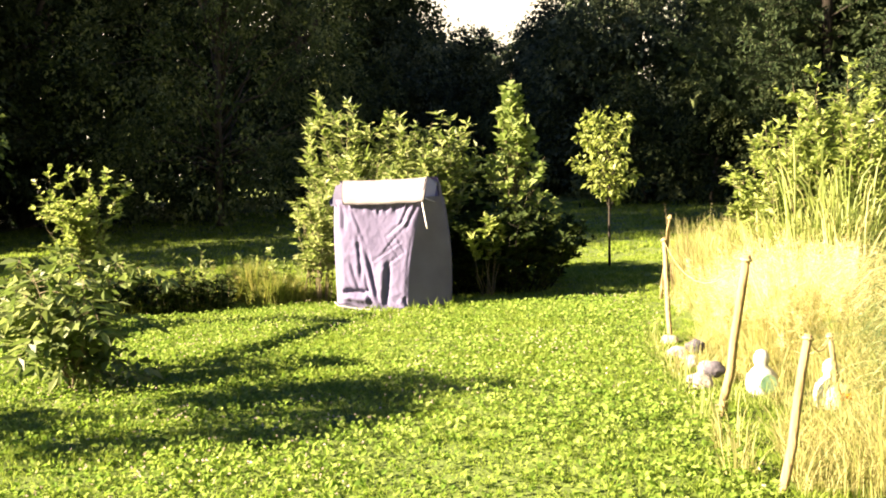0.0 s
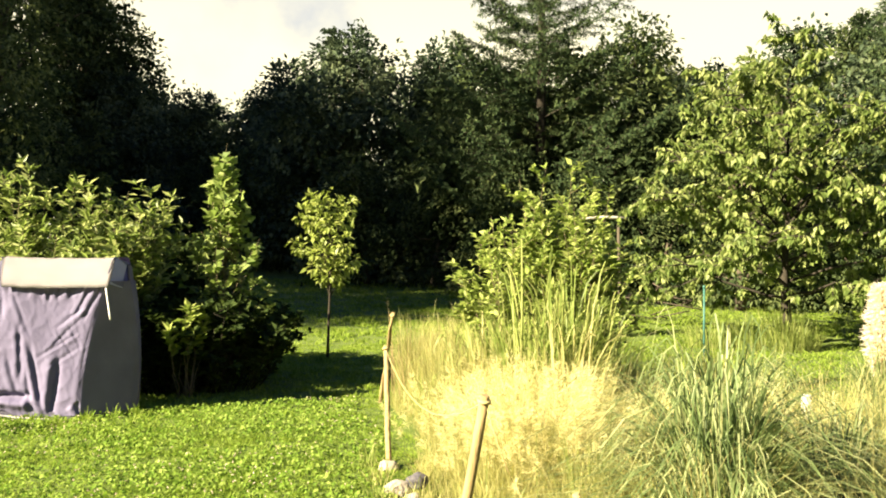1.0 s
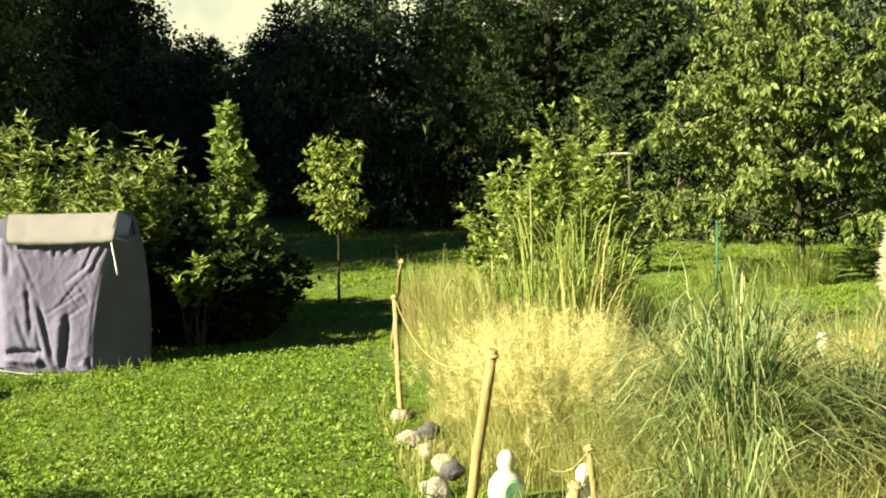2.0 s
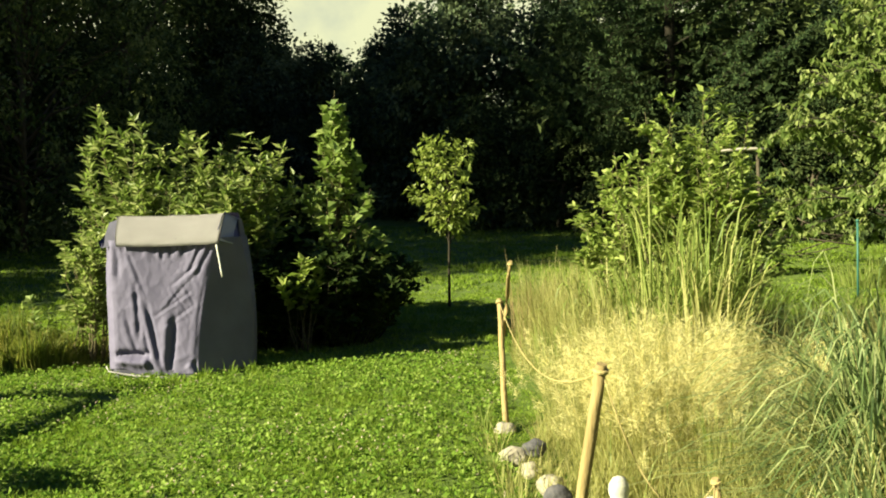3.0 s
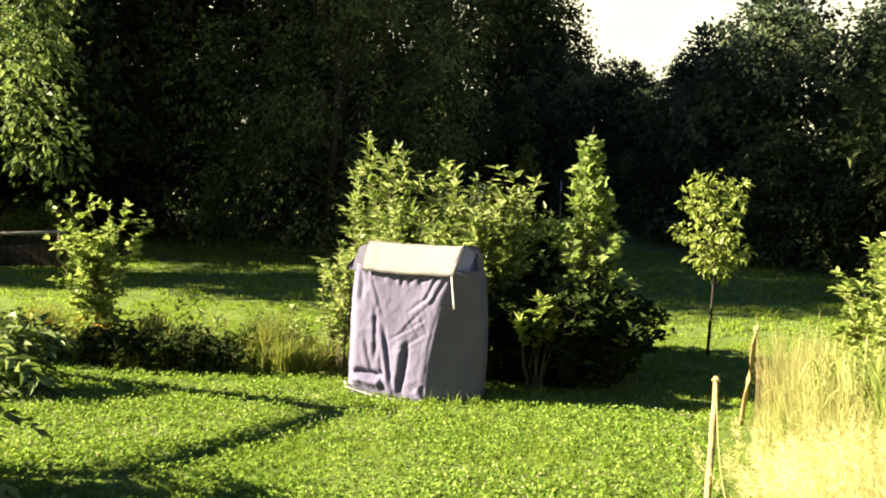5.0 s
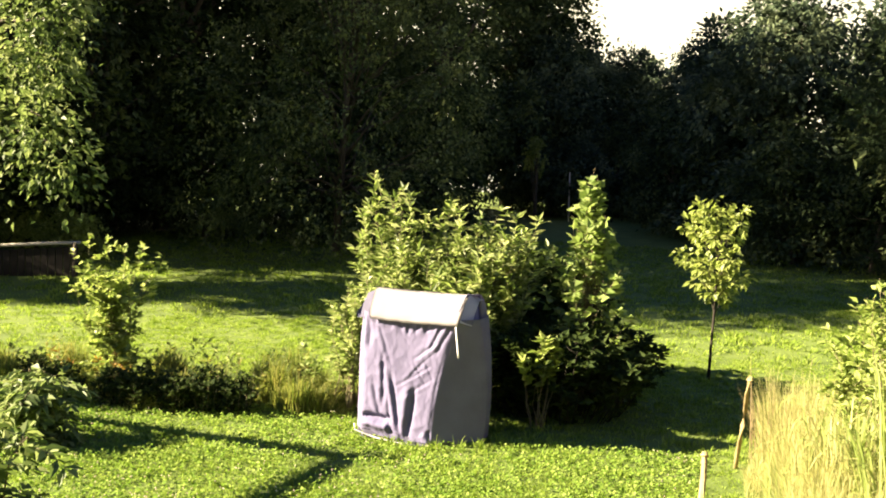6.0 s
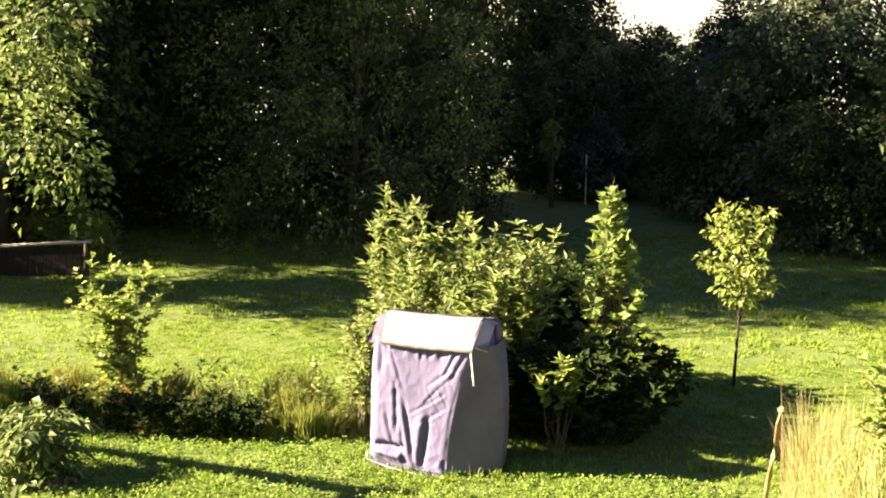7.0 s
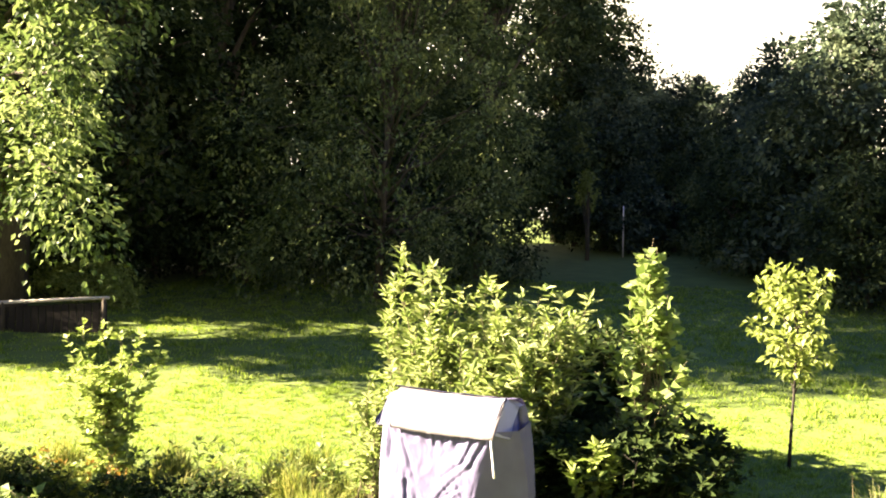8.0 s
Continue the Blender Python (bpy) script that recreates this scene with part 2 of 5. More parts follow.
def blade_mesh(name, root, height, lean, width, rng, segs=4, bend=1.0, jitter=0.25):
    """Arching tapered blades. lean: horizontal reach vectors (n, 2)."""
    n = len(root)
    h = np.asarray(height) * rng.uniform(1 - jitter, 1 + jitter * 0.6, n)
    a = np.arctan2(lean[:, 1], lean[:, 0]) + np.pi / 2 + rng.normal(0, 0.5, n)
    side = np.stack([np.cos(a), np.sin(a), np.zeros(n)], 1)
    rows = []
    for k in range(segs + 1):
        s = k / segs
        p = np.array(root, float)
        p[:, :2] += lean * (s ** 1.8)
        p[:, 2] += h * (s - 0.38 * bend * s ** 3)
        w = width * (1 - s) ** 0.6 * (0.6 + 0.8 * s) if k < segs else 0.0
        rows.append((p - side * w / 2, p + side * w / 2) if k < segs else (p,))
    cols = [c for r in rows for c in r]
    m = len(cols)
    v = np.stack(cols, 1).reshape(-1, 3)
    f = []
    for k in range(segs - 1):
        a0 = 2 * k
        f += [[a0, a0 + 1, a0 + 3], [a0, a0 + 3, a0 + 2]]
    f.append([2 * segs - 2, 2 * segs - 1, 2 * segs])
    f = (np.arange(n)[:, None, None] * m + np.array(f)[None]).reshape(-1, 3)
    return tri_mesh(name, v, f)


def tube(bm, pts, radii, sides=7):
    """A tapering tube along points."""
    pts = [Vector(p) for p in pts]
    rings = []
    for i, p in enumerate(pts):
        d = (pts[min(i + 1, len(pts) - 1)] - pts[max(i - 1, 0)]).normalized()
        a = d.orthogonal().normalized() if abs(d.z) < 0.9 else Vector((1, 0, 0)).cross(d).normalized()
        b = d.cross(a)
        rings.append([bm.verts.new(p + (a * math.cos(t) + b * math.sin(t)) * radii[i]) for t in [2 * math.pi * k / sides for k in range(sides)]])
    for r0, r1 in zip(rings, rings[1:]):
        for k in range(sides):
            f = bm.faces.new((r0[k], r0[(k + 1) % sides], r1[(k + 1) % sides], r1[k]))
            f.smooth = True
    bm.faces.new(rings[0][::-1])
    bm.faces.new(rings[-1])
    return bm


def bent(a, b, sag, n=6, rng=None, wob=0.0):
    a, b = Vector(a), Vector(b)
    pts = []
    for i in range(n + 1):
        s = i / n
        p = a.lerp(b, s) + Vector((0, 0, sag * 4 * s * (1 - s)))
        if rng is not None and 0 < i < n:
            p += Vector(rng.normal(0, wob, 3))
        pts.append(p)
    return pts


# ---- the ground ----
def grid_sheet():
    xs = np.concatenate([np.linspace(-400, -32, 10), np.linspace(-30, 30, 121), np.linspace(32, 400, 10)])
    ys = np.concatenate([np.linspace(-300, -12, 8), np.linspace(-10, 60, 141), np.linspace(64, 600, 10)])
    X, Y = np.meshgrid(xs, ys)
    v = np.stack([X, Y, ground_z(X, Y)], -1).reshape(-1, 3)
    w = len(xs)
    i = (np.arange(len(ys) - 1)[:, None] * w + np.arange(w - 1)[None]).ravel()[:, None]
    f = np.concatenate([i + [0, 1, w + 1], i + [0, w + 1, w]], 1).reshape(-1, 3)
    return tri_mesh("ground", v, f, True)


tagged(mesh_part("ground", grid_sheet(), M_SOIL), "mossy green garden lawn ground rising gently to the woods", "lawn", kind="structure")


def bed_edge(y):
    """x of the flower bed's edge."""
    return 1.38 + 0.07 * (np.asarray(y) - 3.5) + 0.05 * np.sin(np.asarray(y) * 1.7)


def lawn(name, x0, x1, y0, y1, tufts, blades, spread, height, width, seed, mat, label, segs=2, whole=False):
    """Tufts of short blades, uneven in height and lean."""
    rng = np.random.default_rng(seed)
    n = int((x1 - x0) * (y1 - y0) * tufts)
    x, y = rng.uniform(x0, x1, n), rng.uniform(y0, y1, n)
    ok = (x < bed_edge(y) + 0.30) | (y > 10.6) | whole
    x, y = x[ok], y[ok]
    big = 0.75 + 0.35 * np.sin(x * 2.1 + 1.7 * np.sin(y * 1.3)) * np.sin(y * 1.9 + 1.2 * np.sin(x * 0.9))
    tall = big * rng.uniform(0.45, 1.35, len(x)) ** 1.3
    a, r = rng.uniform(0, 6.28, len(x)), rng.uniform(0, 0.8, len(x))
    k = np.repeat(np.arange(len(x)), rng.poisson(blades, len(x)))
    m = len(k)
    dx, dy = rng.normal(0, spread, m), rng.normal(0, spread, m)
    px, py = x[k] + dx, y[k] + dy
    root = np.stack([px, py, ground_z(px, py) - 0.005], 1)
    h = height * tall[k]
    lean = np.stack([dx / spread * 0.35 + np.cos(a[k]) * r[k], dy / spread * 0.35 + np.sin(a[k]) * r[k]], 1) * h[:, None]
    me = blade_mesh(name, root, h, lean, width, rng, segs, 0.7, 0.4)
    return tagged(mesh_part(name, me, mat), label, "grass", kind="stuff")


lawn("lawn_grass", -6.5, 2.2, 2.6, 9.2, 310, 14, 0.028, 0.062, 0.008, 1, M_LAWN, "short sunlit yellow-green lawn grass with clover")
lawn("lawn_grass", -8.0, 4.2, 9.2, 17.0, 120, 13, 0.035, 0.075, 0.014, 2, M_LAWN, "short sunlit yellow-green lawn grass beside the covered chair")
lawn("lawn_grass", -15.0, -8.0, 8.5, 17.0, 45, 12, 0.05, 0.09, 0.018, 5, M_LAWN, "sunlit lawn grass beyond the long grass strip")
lawn("lawn_grass", -17.0, 8.0, 17.0, 34.0, 22, 11, 0.08, 0.12, 0.032, 3, M_LAWN, "mown lawn grass in the woods' shade")
lawn("lawn_grass", 4.2, 18.0, 10.6, 24.0, 24, 11, 0.07, 0.11, 0.028, 4, M_LAWN, "mown sunny lawn grass beyond the flower bed")

lawn("lawn_grass", -9.0, 2.4, -6.0, 2.6, 75, 12, 0.05, 0.065, 0.014, 6, M_LAWN, "short sunlit mown grass at the garden's near end")
lawn("lawn_grass", 2.4, 12.0, -6.0, 3.4, 45, 12, 0.055, 0.07, 0.015, 7, M_LAWN, "short sunlit lawn grass beside the bed's front", whole=True)
lawn("lawn_grass", 6.0, 16.0, 3.4, 10.6, 45, 12, 0.055, 0.07, 0.015, 8, M_LAWN, "short sunlit lawn grass beyond the grass bed", whole=True)
lawn("lawn_grass", -15.0, -6.5, 2.6, 9.2, 45, 12, 0.055, 0.075, 0.015, 9, M_LAWN, "short lawn grass under the unseen shade tree")


def clover():
    """Clover leaves in drifts over the near lawn, and pale spent flower heads among them."""
    rng = np.random.default_rng(9)
    n = 85000
    x, y = rng.uniform(-6.5, 2.0, n), 2.8 + 8.0 * rng.uniform(0, 1, n) ** 1.15
    patch = np.sin(x * 2.3 + 1.1 * np.sin(y * 1.9)) * np.sin(y * 2.7 + np.sin(x * 1.3)) + 0.6 * np.sin(x * 9.1 + 2 * np.sin(y * 6.3)) * np.sin(y * 8.3 + np.sin(x * 5.1))
    ok = (rng.uniform(-1.2, 1.2, n) < patch + 0.3) & (x < bed_edge(y))
    x, y = x[ok], y[ok]
    at = np.stack([x, y, ground_z(x, y) + rng.uniform(0.015, 0.06, len(x))], 1)
    a = rng.uniform(0, 6.28, len(x))
    out = np.stack([np.cos(a), np.sin(a), rng.uniform(-0.1, 0.6, len(x))], 1)
    me = leaf_mesh("clover", at, out, 0.038, 0.032, rng, 0.0, 0.5)
    tagged(mesh_part("clover", me, M_CLOVER), "small pale green clover leaves in the lawn", "clover", kind="stuff")
    k = rng.choice(len(x), 2600, replace=False)
    k = k[np.sin(x[k] * 1.7 + 0.8) * np.sin(y[k] * 1.1 + 0.4) > -0.1]
    head = np.repeat(at[k] + np.array([0, 0, 0.02]), 5, 0)
    me = leaf_mesh("clover_heads", head, rng.normal(0, 1, (len(head), 3)) + np.array([0, 0, 0.8]), 0.014, 0.010, rng, 0.0, 0.3)
    tagged(mesh_part("clover_heads", me, M_HEAD), "pale spent clover flower heads in the lawn", "clover", kind="stuff")


clover()


# ---- trees ----
def crown_points(rng, n, lobes, spray=0):
    """Points round each lobe (x, y, z, rx, rz), more on larger ones: an even shell, or sprays of leaves that hang with gaps between."""
    lobes = np.asarray(lobes, float)
    w = lobes[:, 3] ** 2
    pick = rng.choice(len(lobes), n, p=w / w.sum())
    if spray:
        which = rng.integers(0, spray, n)
        centre = unit(rng.normal(0, 1, (len(lobes), spray, 3)))
        deep = rng.uniform(0.45, 1.12, (len(lobes), spray))
        wide = rng.uniform(0.14, 0.30, (len(lobes), spray))
        d = centre[pick, which]
        off = rng.normal(0, 1, (n, 3)) * wide[pick, which][:, None] * np.array([1, 1, 0.75])
        off[:, 2] -= 0.5 * (off[:, 0] ** 2 + off[:, 1] ** 2) / 0.3
        local = d * deep[pick, which][:, None] + off
        d = unit(d + 1.2 * off)
    else:
        d = unit(rng.normal(0, 1, (n, 3)))
        r = rng.uniform(0.45, 1.0, n) ** 0.6 * (1 + 0.18 * np.sin(d[:, 0] * 7 + pick) * np.sin(d[:, 2] * 6 + 2 * pick))
        local = d * r[:, None]
    L = lobes[pick]
    return L[:, :3] + local * np.stack([L[:, 3], L[:, 3], L[:, 4]], 1), d


def make_tree(name, label, mat, seed, height, radius, clear, n_lobes, n_leaves, leaf, aspect=0.6, at=(0, 0, 0), slim=1.0, group="", category="tree", top=0.35, bare=1.0, stem=1.0, extra=(), spray=16):
    """Broadleaf tree: trunk with limbs, crown of lobes full of single leaves."""
    rng = np.random.default_rng(seed)
    root = thing(name, at, label, category, group)
    bm = bmesh.new()
    lean = rng.normal(0, 0.04 * height, 2)
    tr = (0.016 * height + 0.02) * stem
    trunk = [(0, 0, -0.1), (lean[0] * 0.2, lean[1] * 0.2, height * 0.25), (lean[0] * 0.6, lean[1] * 0.6, height * 0.55), (lean[0], lean[1], height * 0.88)]
    tube(bm, trunk, [tr * 1.25, tr, tr * 0.6, tr * 0.12], 8)
    lobes = []
    for i in range(n_lobes):
        s = (i + 0.5) / n_lobes
        z = clear + (height - clear) * s
        wide = radius * (math.sin(math.pi * min(1, 0.18 + 0.78 * s)) ** 0.7 * (1 - top) + top * (1 - s))
        a, rr = rng.uniform(0, 6.28), wide * rng.uniform(0.25, 0.85)
        size = radius * rng.uniform(0.24, 0.42) * slim
        c = (lean[0] * s + math.cos(a) * rr, lean[1] * s + math.sin(a) * rr, z)
        lobes.append((*c, size, size * rng.uniform(0.65, 0.95)))
        k = max(0.15, 0.8 * s)
        start = Vector((lean[0] * k, lean[1] * k, height * k * 0.8))
        tube(bm, bent(start, c, 0.06 * height * rng.uniform(-0.5, 1), 4, rng, 0.02 * radius), [tr * 0.42 * bare, tr * 0.34 * bare, tr * 0.24 * bare, tr * 0.15 * bare, tr * 0.06], 5)
    for x, y, z, rx, rz in extra:
        lobes.append((x, y, z, rx, rz))
        k = min(0.5, 0.9 * z / height)
        tube(bm, bent((lean[0] * k, lean[1] * k, height * k), (x, y, z), 0.5, 4, rng, 0.1), [tr * 0.30, tr * 0.22, tr * 0.15, tr * 0.10, tr * 0.05], 5)
    part("trunk", bm, M_BARK, root)
    p, d = crown_points(rng, n_leaves, lobes, spray)
    ok = p[:, 2] > 0.08
    mesh_part("crown", leaf_mesh("crown", p[ok], d[ok], leaf, leaf * aspect, rng, 0.35, 0.7), mat, root)
    return root


WOODS = "trees of the surrounding wood"
oak = make_tree("woodland_tree", "tall broadleaf woodland tree, its deep shade darkened into the leaves", M_WOODS, 11, 18.5, 5.2, 1.2, 58, 27000, 0.30, 0.66, (-12.5, 36, gz(-12.5, 36)), slim=0.78, group=WOODS)
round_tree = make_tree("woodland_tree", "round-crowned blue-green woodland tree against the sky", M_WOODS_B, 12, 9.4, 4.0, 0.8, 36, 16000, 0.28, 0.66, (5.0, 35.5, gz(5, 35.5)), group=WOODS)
under = make_tree("woodland_bush", "dense undergrowth bush at the wood's edge, shade darkened into its leaves", M_WOODS, 13, 4.2, 2.3, 0.3, 22, 6500, 0.18, 0.6, (-7.5, 33, gz(-7.5, 33)), group="undergrowth at the wood's edge", category="bush")


def repeat(ob, rows):
    rng = np.random.default_rng(len(rows) + 5)
    for x, y, s in rows:
        c = copy_thing(ob, pose(x, y, gz(x, y), 0, 0, rng.uniform(0, 360)))
        c.scale = (s, s, s * rng.uniform(0.92, 1.08))


# Includes unseen trees: left ones shade, those behind and right block sky light.
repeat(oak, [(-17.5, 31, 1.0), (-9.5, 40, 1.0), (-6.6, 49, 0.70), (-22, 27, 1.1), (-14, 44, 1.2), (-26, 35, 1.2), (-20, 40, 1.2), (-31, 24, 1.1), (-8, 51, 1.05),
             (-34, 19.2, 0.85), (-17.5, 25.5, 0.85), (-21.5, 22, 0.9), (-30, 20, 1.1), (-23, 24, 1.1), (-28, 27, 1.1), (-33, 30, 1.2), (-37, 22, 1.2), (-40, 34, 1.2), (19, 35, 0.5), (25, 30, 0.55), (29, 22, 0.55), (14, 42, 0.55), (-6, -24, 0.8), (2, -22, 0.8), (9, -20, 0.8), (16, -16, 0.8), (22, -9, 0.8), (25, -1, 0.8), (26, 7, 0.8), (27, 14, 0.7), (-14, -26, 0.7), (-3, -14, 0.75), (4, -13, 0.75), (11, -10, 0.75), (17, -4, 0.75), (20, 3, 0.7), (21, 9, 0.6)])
# Two unseen trees added on the sun's side to shade lawn and wood.
make_tree("woodland_tree", "tall unseen tree added to shade the far lawn", M_WOODS, 14, 11.6, 2.9, 6.4, 24, 11000, 0.25, 0.65, (-29.8, 11.8, gz(-29.8, 11.8)), group=WOODS)
make_tree("woodland_tree", "very tall unseen tree added to shade the far trees", M_WOODS, 15, 22.5, 2.6, 14.0, 26, 12000, 0.26, 0.65, (-24.0, 14.3, gz(-24, 14.3)), group=WOODS)
# First six are unseen, added to block glow along the sun's horizon.
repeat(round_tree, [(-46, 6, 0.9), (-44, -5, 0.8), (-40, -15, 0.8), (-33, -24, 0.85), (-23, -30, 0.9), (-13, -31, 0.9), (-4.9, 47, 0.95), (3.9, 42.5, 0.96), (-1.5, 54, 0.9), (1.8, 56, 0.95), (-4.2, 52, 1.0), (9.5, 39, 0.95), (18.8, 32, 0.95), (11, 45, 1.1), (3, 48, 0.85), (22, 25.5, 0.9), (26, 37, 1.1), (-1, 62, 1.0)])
# Last six were added on the left to thicken the shade.
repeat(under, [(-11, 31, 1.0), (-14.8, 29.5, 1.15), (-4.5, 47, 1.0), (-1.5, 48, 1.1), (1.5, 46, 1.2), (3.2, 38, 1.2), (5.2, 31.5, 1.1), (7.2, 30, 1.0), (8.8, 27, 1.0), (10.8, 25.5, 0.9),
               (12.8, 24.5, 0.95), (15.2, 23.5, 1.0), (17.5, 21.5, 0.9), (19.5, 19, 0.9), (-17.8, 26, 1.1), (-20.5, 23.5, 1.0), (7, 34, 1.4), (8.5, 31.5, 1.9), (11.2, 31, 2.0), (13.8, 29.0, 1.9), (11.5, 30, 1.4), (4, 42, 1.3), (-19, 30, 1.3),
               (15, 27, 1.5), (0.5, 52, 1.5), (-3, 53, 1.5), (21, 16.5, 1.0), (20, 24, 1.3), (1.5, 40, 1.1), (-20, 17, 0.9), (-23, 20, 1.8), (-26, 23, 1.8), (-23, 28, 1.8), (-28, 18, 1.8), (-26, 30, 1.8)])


def conifer(name, at, height, radius, seed, label, mat, per=5.0, rise=0.22, hang=0.10, tuft=0.16, fill=1.0):
    """Conifer: whorls of thin boughs with side twigs, each set round with short needle tufts; sky shows between the boughs."""
    rng = np.random.default_rng(seed)
    root = thing(name, at, label, "conifer", "conifers of the wood")
    bm = bmesh.new()
    tube(bm, [(0, 0, -0.1), (0.05, 0, height * 0.5), (0, 0.05, height)], [0.013 * height, 0.008 * height, 0.01], 7)
    part("trunk", bm, M_DARKBARK, root)
    bm = bmesh.new()
    P, D = [], []
    for k in range(int(height * per)):
        z = height * (0.08 + 0.91 * k / (height * per))
        reach = radius * (1 - z / height) ** 0.65 * rng.uniform(0.5, 1.1) + 0.2
        a = k * 2.4 + rng.normal(0, 0.3)
        out = Vector((math.cos(a), math.sin(a), 0))
        side = Vector((-out.y, out.x, 0))
        pts = [Vector((0, 0, z)) + out * reach * u + Vector((0, 0, reach * (rise * u - hang * 4 * u * (1 - u)))) + side * reach * 0.05 * rng.normal() * u for u in (0, 0.2, 0.4, 0.6, 0.8, 1.0)]
        tube(bm, pts, [0.030, 0.026, 0.021, 0.016, 0.011, 0.005], 4)
        rows = [(pts, reach)]
        for u in np.linspace(0.22, 0.96, int(3 + 3.2 * reach)):
            j = min(4, int(u * 5))
            q = pts[j].lerp(pts[j + 1], u * 5 - j)
            for sg in (-1, 1):
                length = (0.18 + 0.34 * reach * (1 - u)) * rng.uniform(0.5, 1.15)
                e = q + (side * sg + out * rng.uniform(0.4, 0.9) + Vector((0, 0, rng.uniform(-0.35, 0.15)))).normalized() * length
                tube(bm, [q, q.lerp(e, 0.5) - Vector((0, 0, 0.04 * length)), e], [0.010, 0.007, 0.003], 3)
                rows.append(([q, e], length))
        for line, length in rows:
            m = int(fill * length / 0.028)
            t = rng.uniform(0.08, 1.0, m) * (len(line) - 1)
            j = np.minimum(t.astype(int), len(line) - 2)
            L = np.array([tuple(v) for v in line])
            P.append(L[j] + (L[j + 1] - L[j]) * (t - j)[:, None])
            D.append(unit(rng.normal(0, 1, (m, 3))) + 0.7 * unit(L[-1] - L[0])[None])
    part("branch_mass", bm, M_DARKBARK, root)
    mesh_part("needle_mass", leaf_mesh("needle_mass", np.concatenate(P), np.concatenate(D), tuft, 0.040, rng, 0.05, 0.25), mat, root)
    return root


conifer("larch", (10.5, 28.5, gz(10.5, 28.5)), 17.0, 6.0, 21, "tall open larch with thin boughs against the sky", M_NEEDLE, 6.4, 0.46, 0.05, 0.17, 1.3)
conifer("spruce", (19.2, 21.5, gz(19.2, 21.5)), 13.0, 3.4, 22, "tall dense spruce beside the sunny lawn", M_NEEDLE, 7.0, -0.12, 0.10, 0.2, 1.3)

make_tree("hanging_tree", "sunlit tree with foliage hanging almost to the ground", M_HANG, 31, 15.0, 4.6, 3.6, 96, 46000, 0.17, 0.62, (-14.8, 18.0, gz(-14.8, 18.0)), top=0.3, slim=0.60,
          extra=[(4.3 + 0.6 * math.sin(2.1 * k), -2.2 + 0.6 * math.cos(3.7 * k), 3.0 + 0.62 * k, 0.85 + 0.08 * (k % 3), 1.05) for k in range(12)])
for i, (x, y, w) in enumerate([(-18.6, 24.2, 1.0), (-17.3, 23.9, 1.15), (-16.1, 23.5, 1.05), (-14.9, 23.2, 0.9)]):
    make_tree("low_hedge_bush", "low bright green hedge bush below the hanging foliage", M_BUSH, 330 + i, 1.15 * w, 0.85, 0.05, 12, 1500, 0.13, 0.6, (x, y, gz(x, y)), group="low hedge under the trees", category="bush", spray=0)
# Added to shade the far lawn and the right-hand trees.
make_tree("tall_tree", "tall tree with a high crown, added to shade the far lawn", M_WOODS_B, 38, 23.0, 4.6, 6.0, 52, 13000, 0.25, 0.62, (-16.8, 21.0, gz(-16.8, 21)), slim=1.1)
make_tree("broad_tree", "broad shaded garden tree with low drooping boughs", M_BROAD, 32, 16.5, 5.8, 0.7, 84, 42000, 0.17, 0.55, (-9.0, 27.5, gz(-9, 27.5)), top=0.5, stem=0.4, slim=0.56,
          extra=[(a, b, c, 1.15, 1.6) for a, b, c in ((-3.2, -2.8, 2.6), (-1.4, -3.6, 1.9), (0.6, -3.8, 1.7), (2.4, -3.2, 2.0), (3.8, -2.0, 2.4), (-0.4, -4.2, 4.0), (2.0, -4.0, 4.4), (-2.6, -3.8, 5.0), (4.2, -2.2, 5.2))])
make_tree("small_far_tree", "small sunlit sapling far back under the wood", M_YOUNG, 34, 3.9, 0.8, 2.5, 9, 700, 0.18, 0.6, (-4.9, 42, gz(-4.9, 42)))
make_tree("pear_tree", "sunlit yellow-green garden tree before the wood", M_CHERRY, 37, 6.6, 2.4, 1.0, 46, 6500, 0.20, 0.6, (14.2, 22.5, gz(14.2, 22.5)), slim=0.75)
make_tree("lime_tree", "tall yellow-green broadleaf tree at the wood's edge", M_CHERRY, 39, 9.6, 3.4, 1.0, 44, 9000, 0.24, 0.62, (15.0, 30.5, gz(15, 30.5)), slim=0.9)
# Three unseen plants added at the left to cast the lawn's shadow patches.
make_tree("shade_tree", "unseen leafy tree added to cast shade on the lawn", M_SHADE_LEAF, 35, 2.9, 1.2, 1.3, 9, 2100, 0.12, 0.65, (-5.0, 4.0, 0), slim=0.72)
make_tree("shade_bush", "unseen dense low bush added to shade the lawn", M_SHADE_LEAF, 40, 1.40, 0.68, 0.1, 12, 2000, 0.09, 0.6, (-4.95, 4.45, 0), category="bush")
make_tree("strip_shade_bush", "unseen slim dense bush added to shade the long grass", M_SHADE_LEAF, 36, 2.9, 0.55, 0.15, 18, 4200, 0.09, 0.6, (-8.2, 8.95, 0), category="bush")


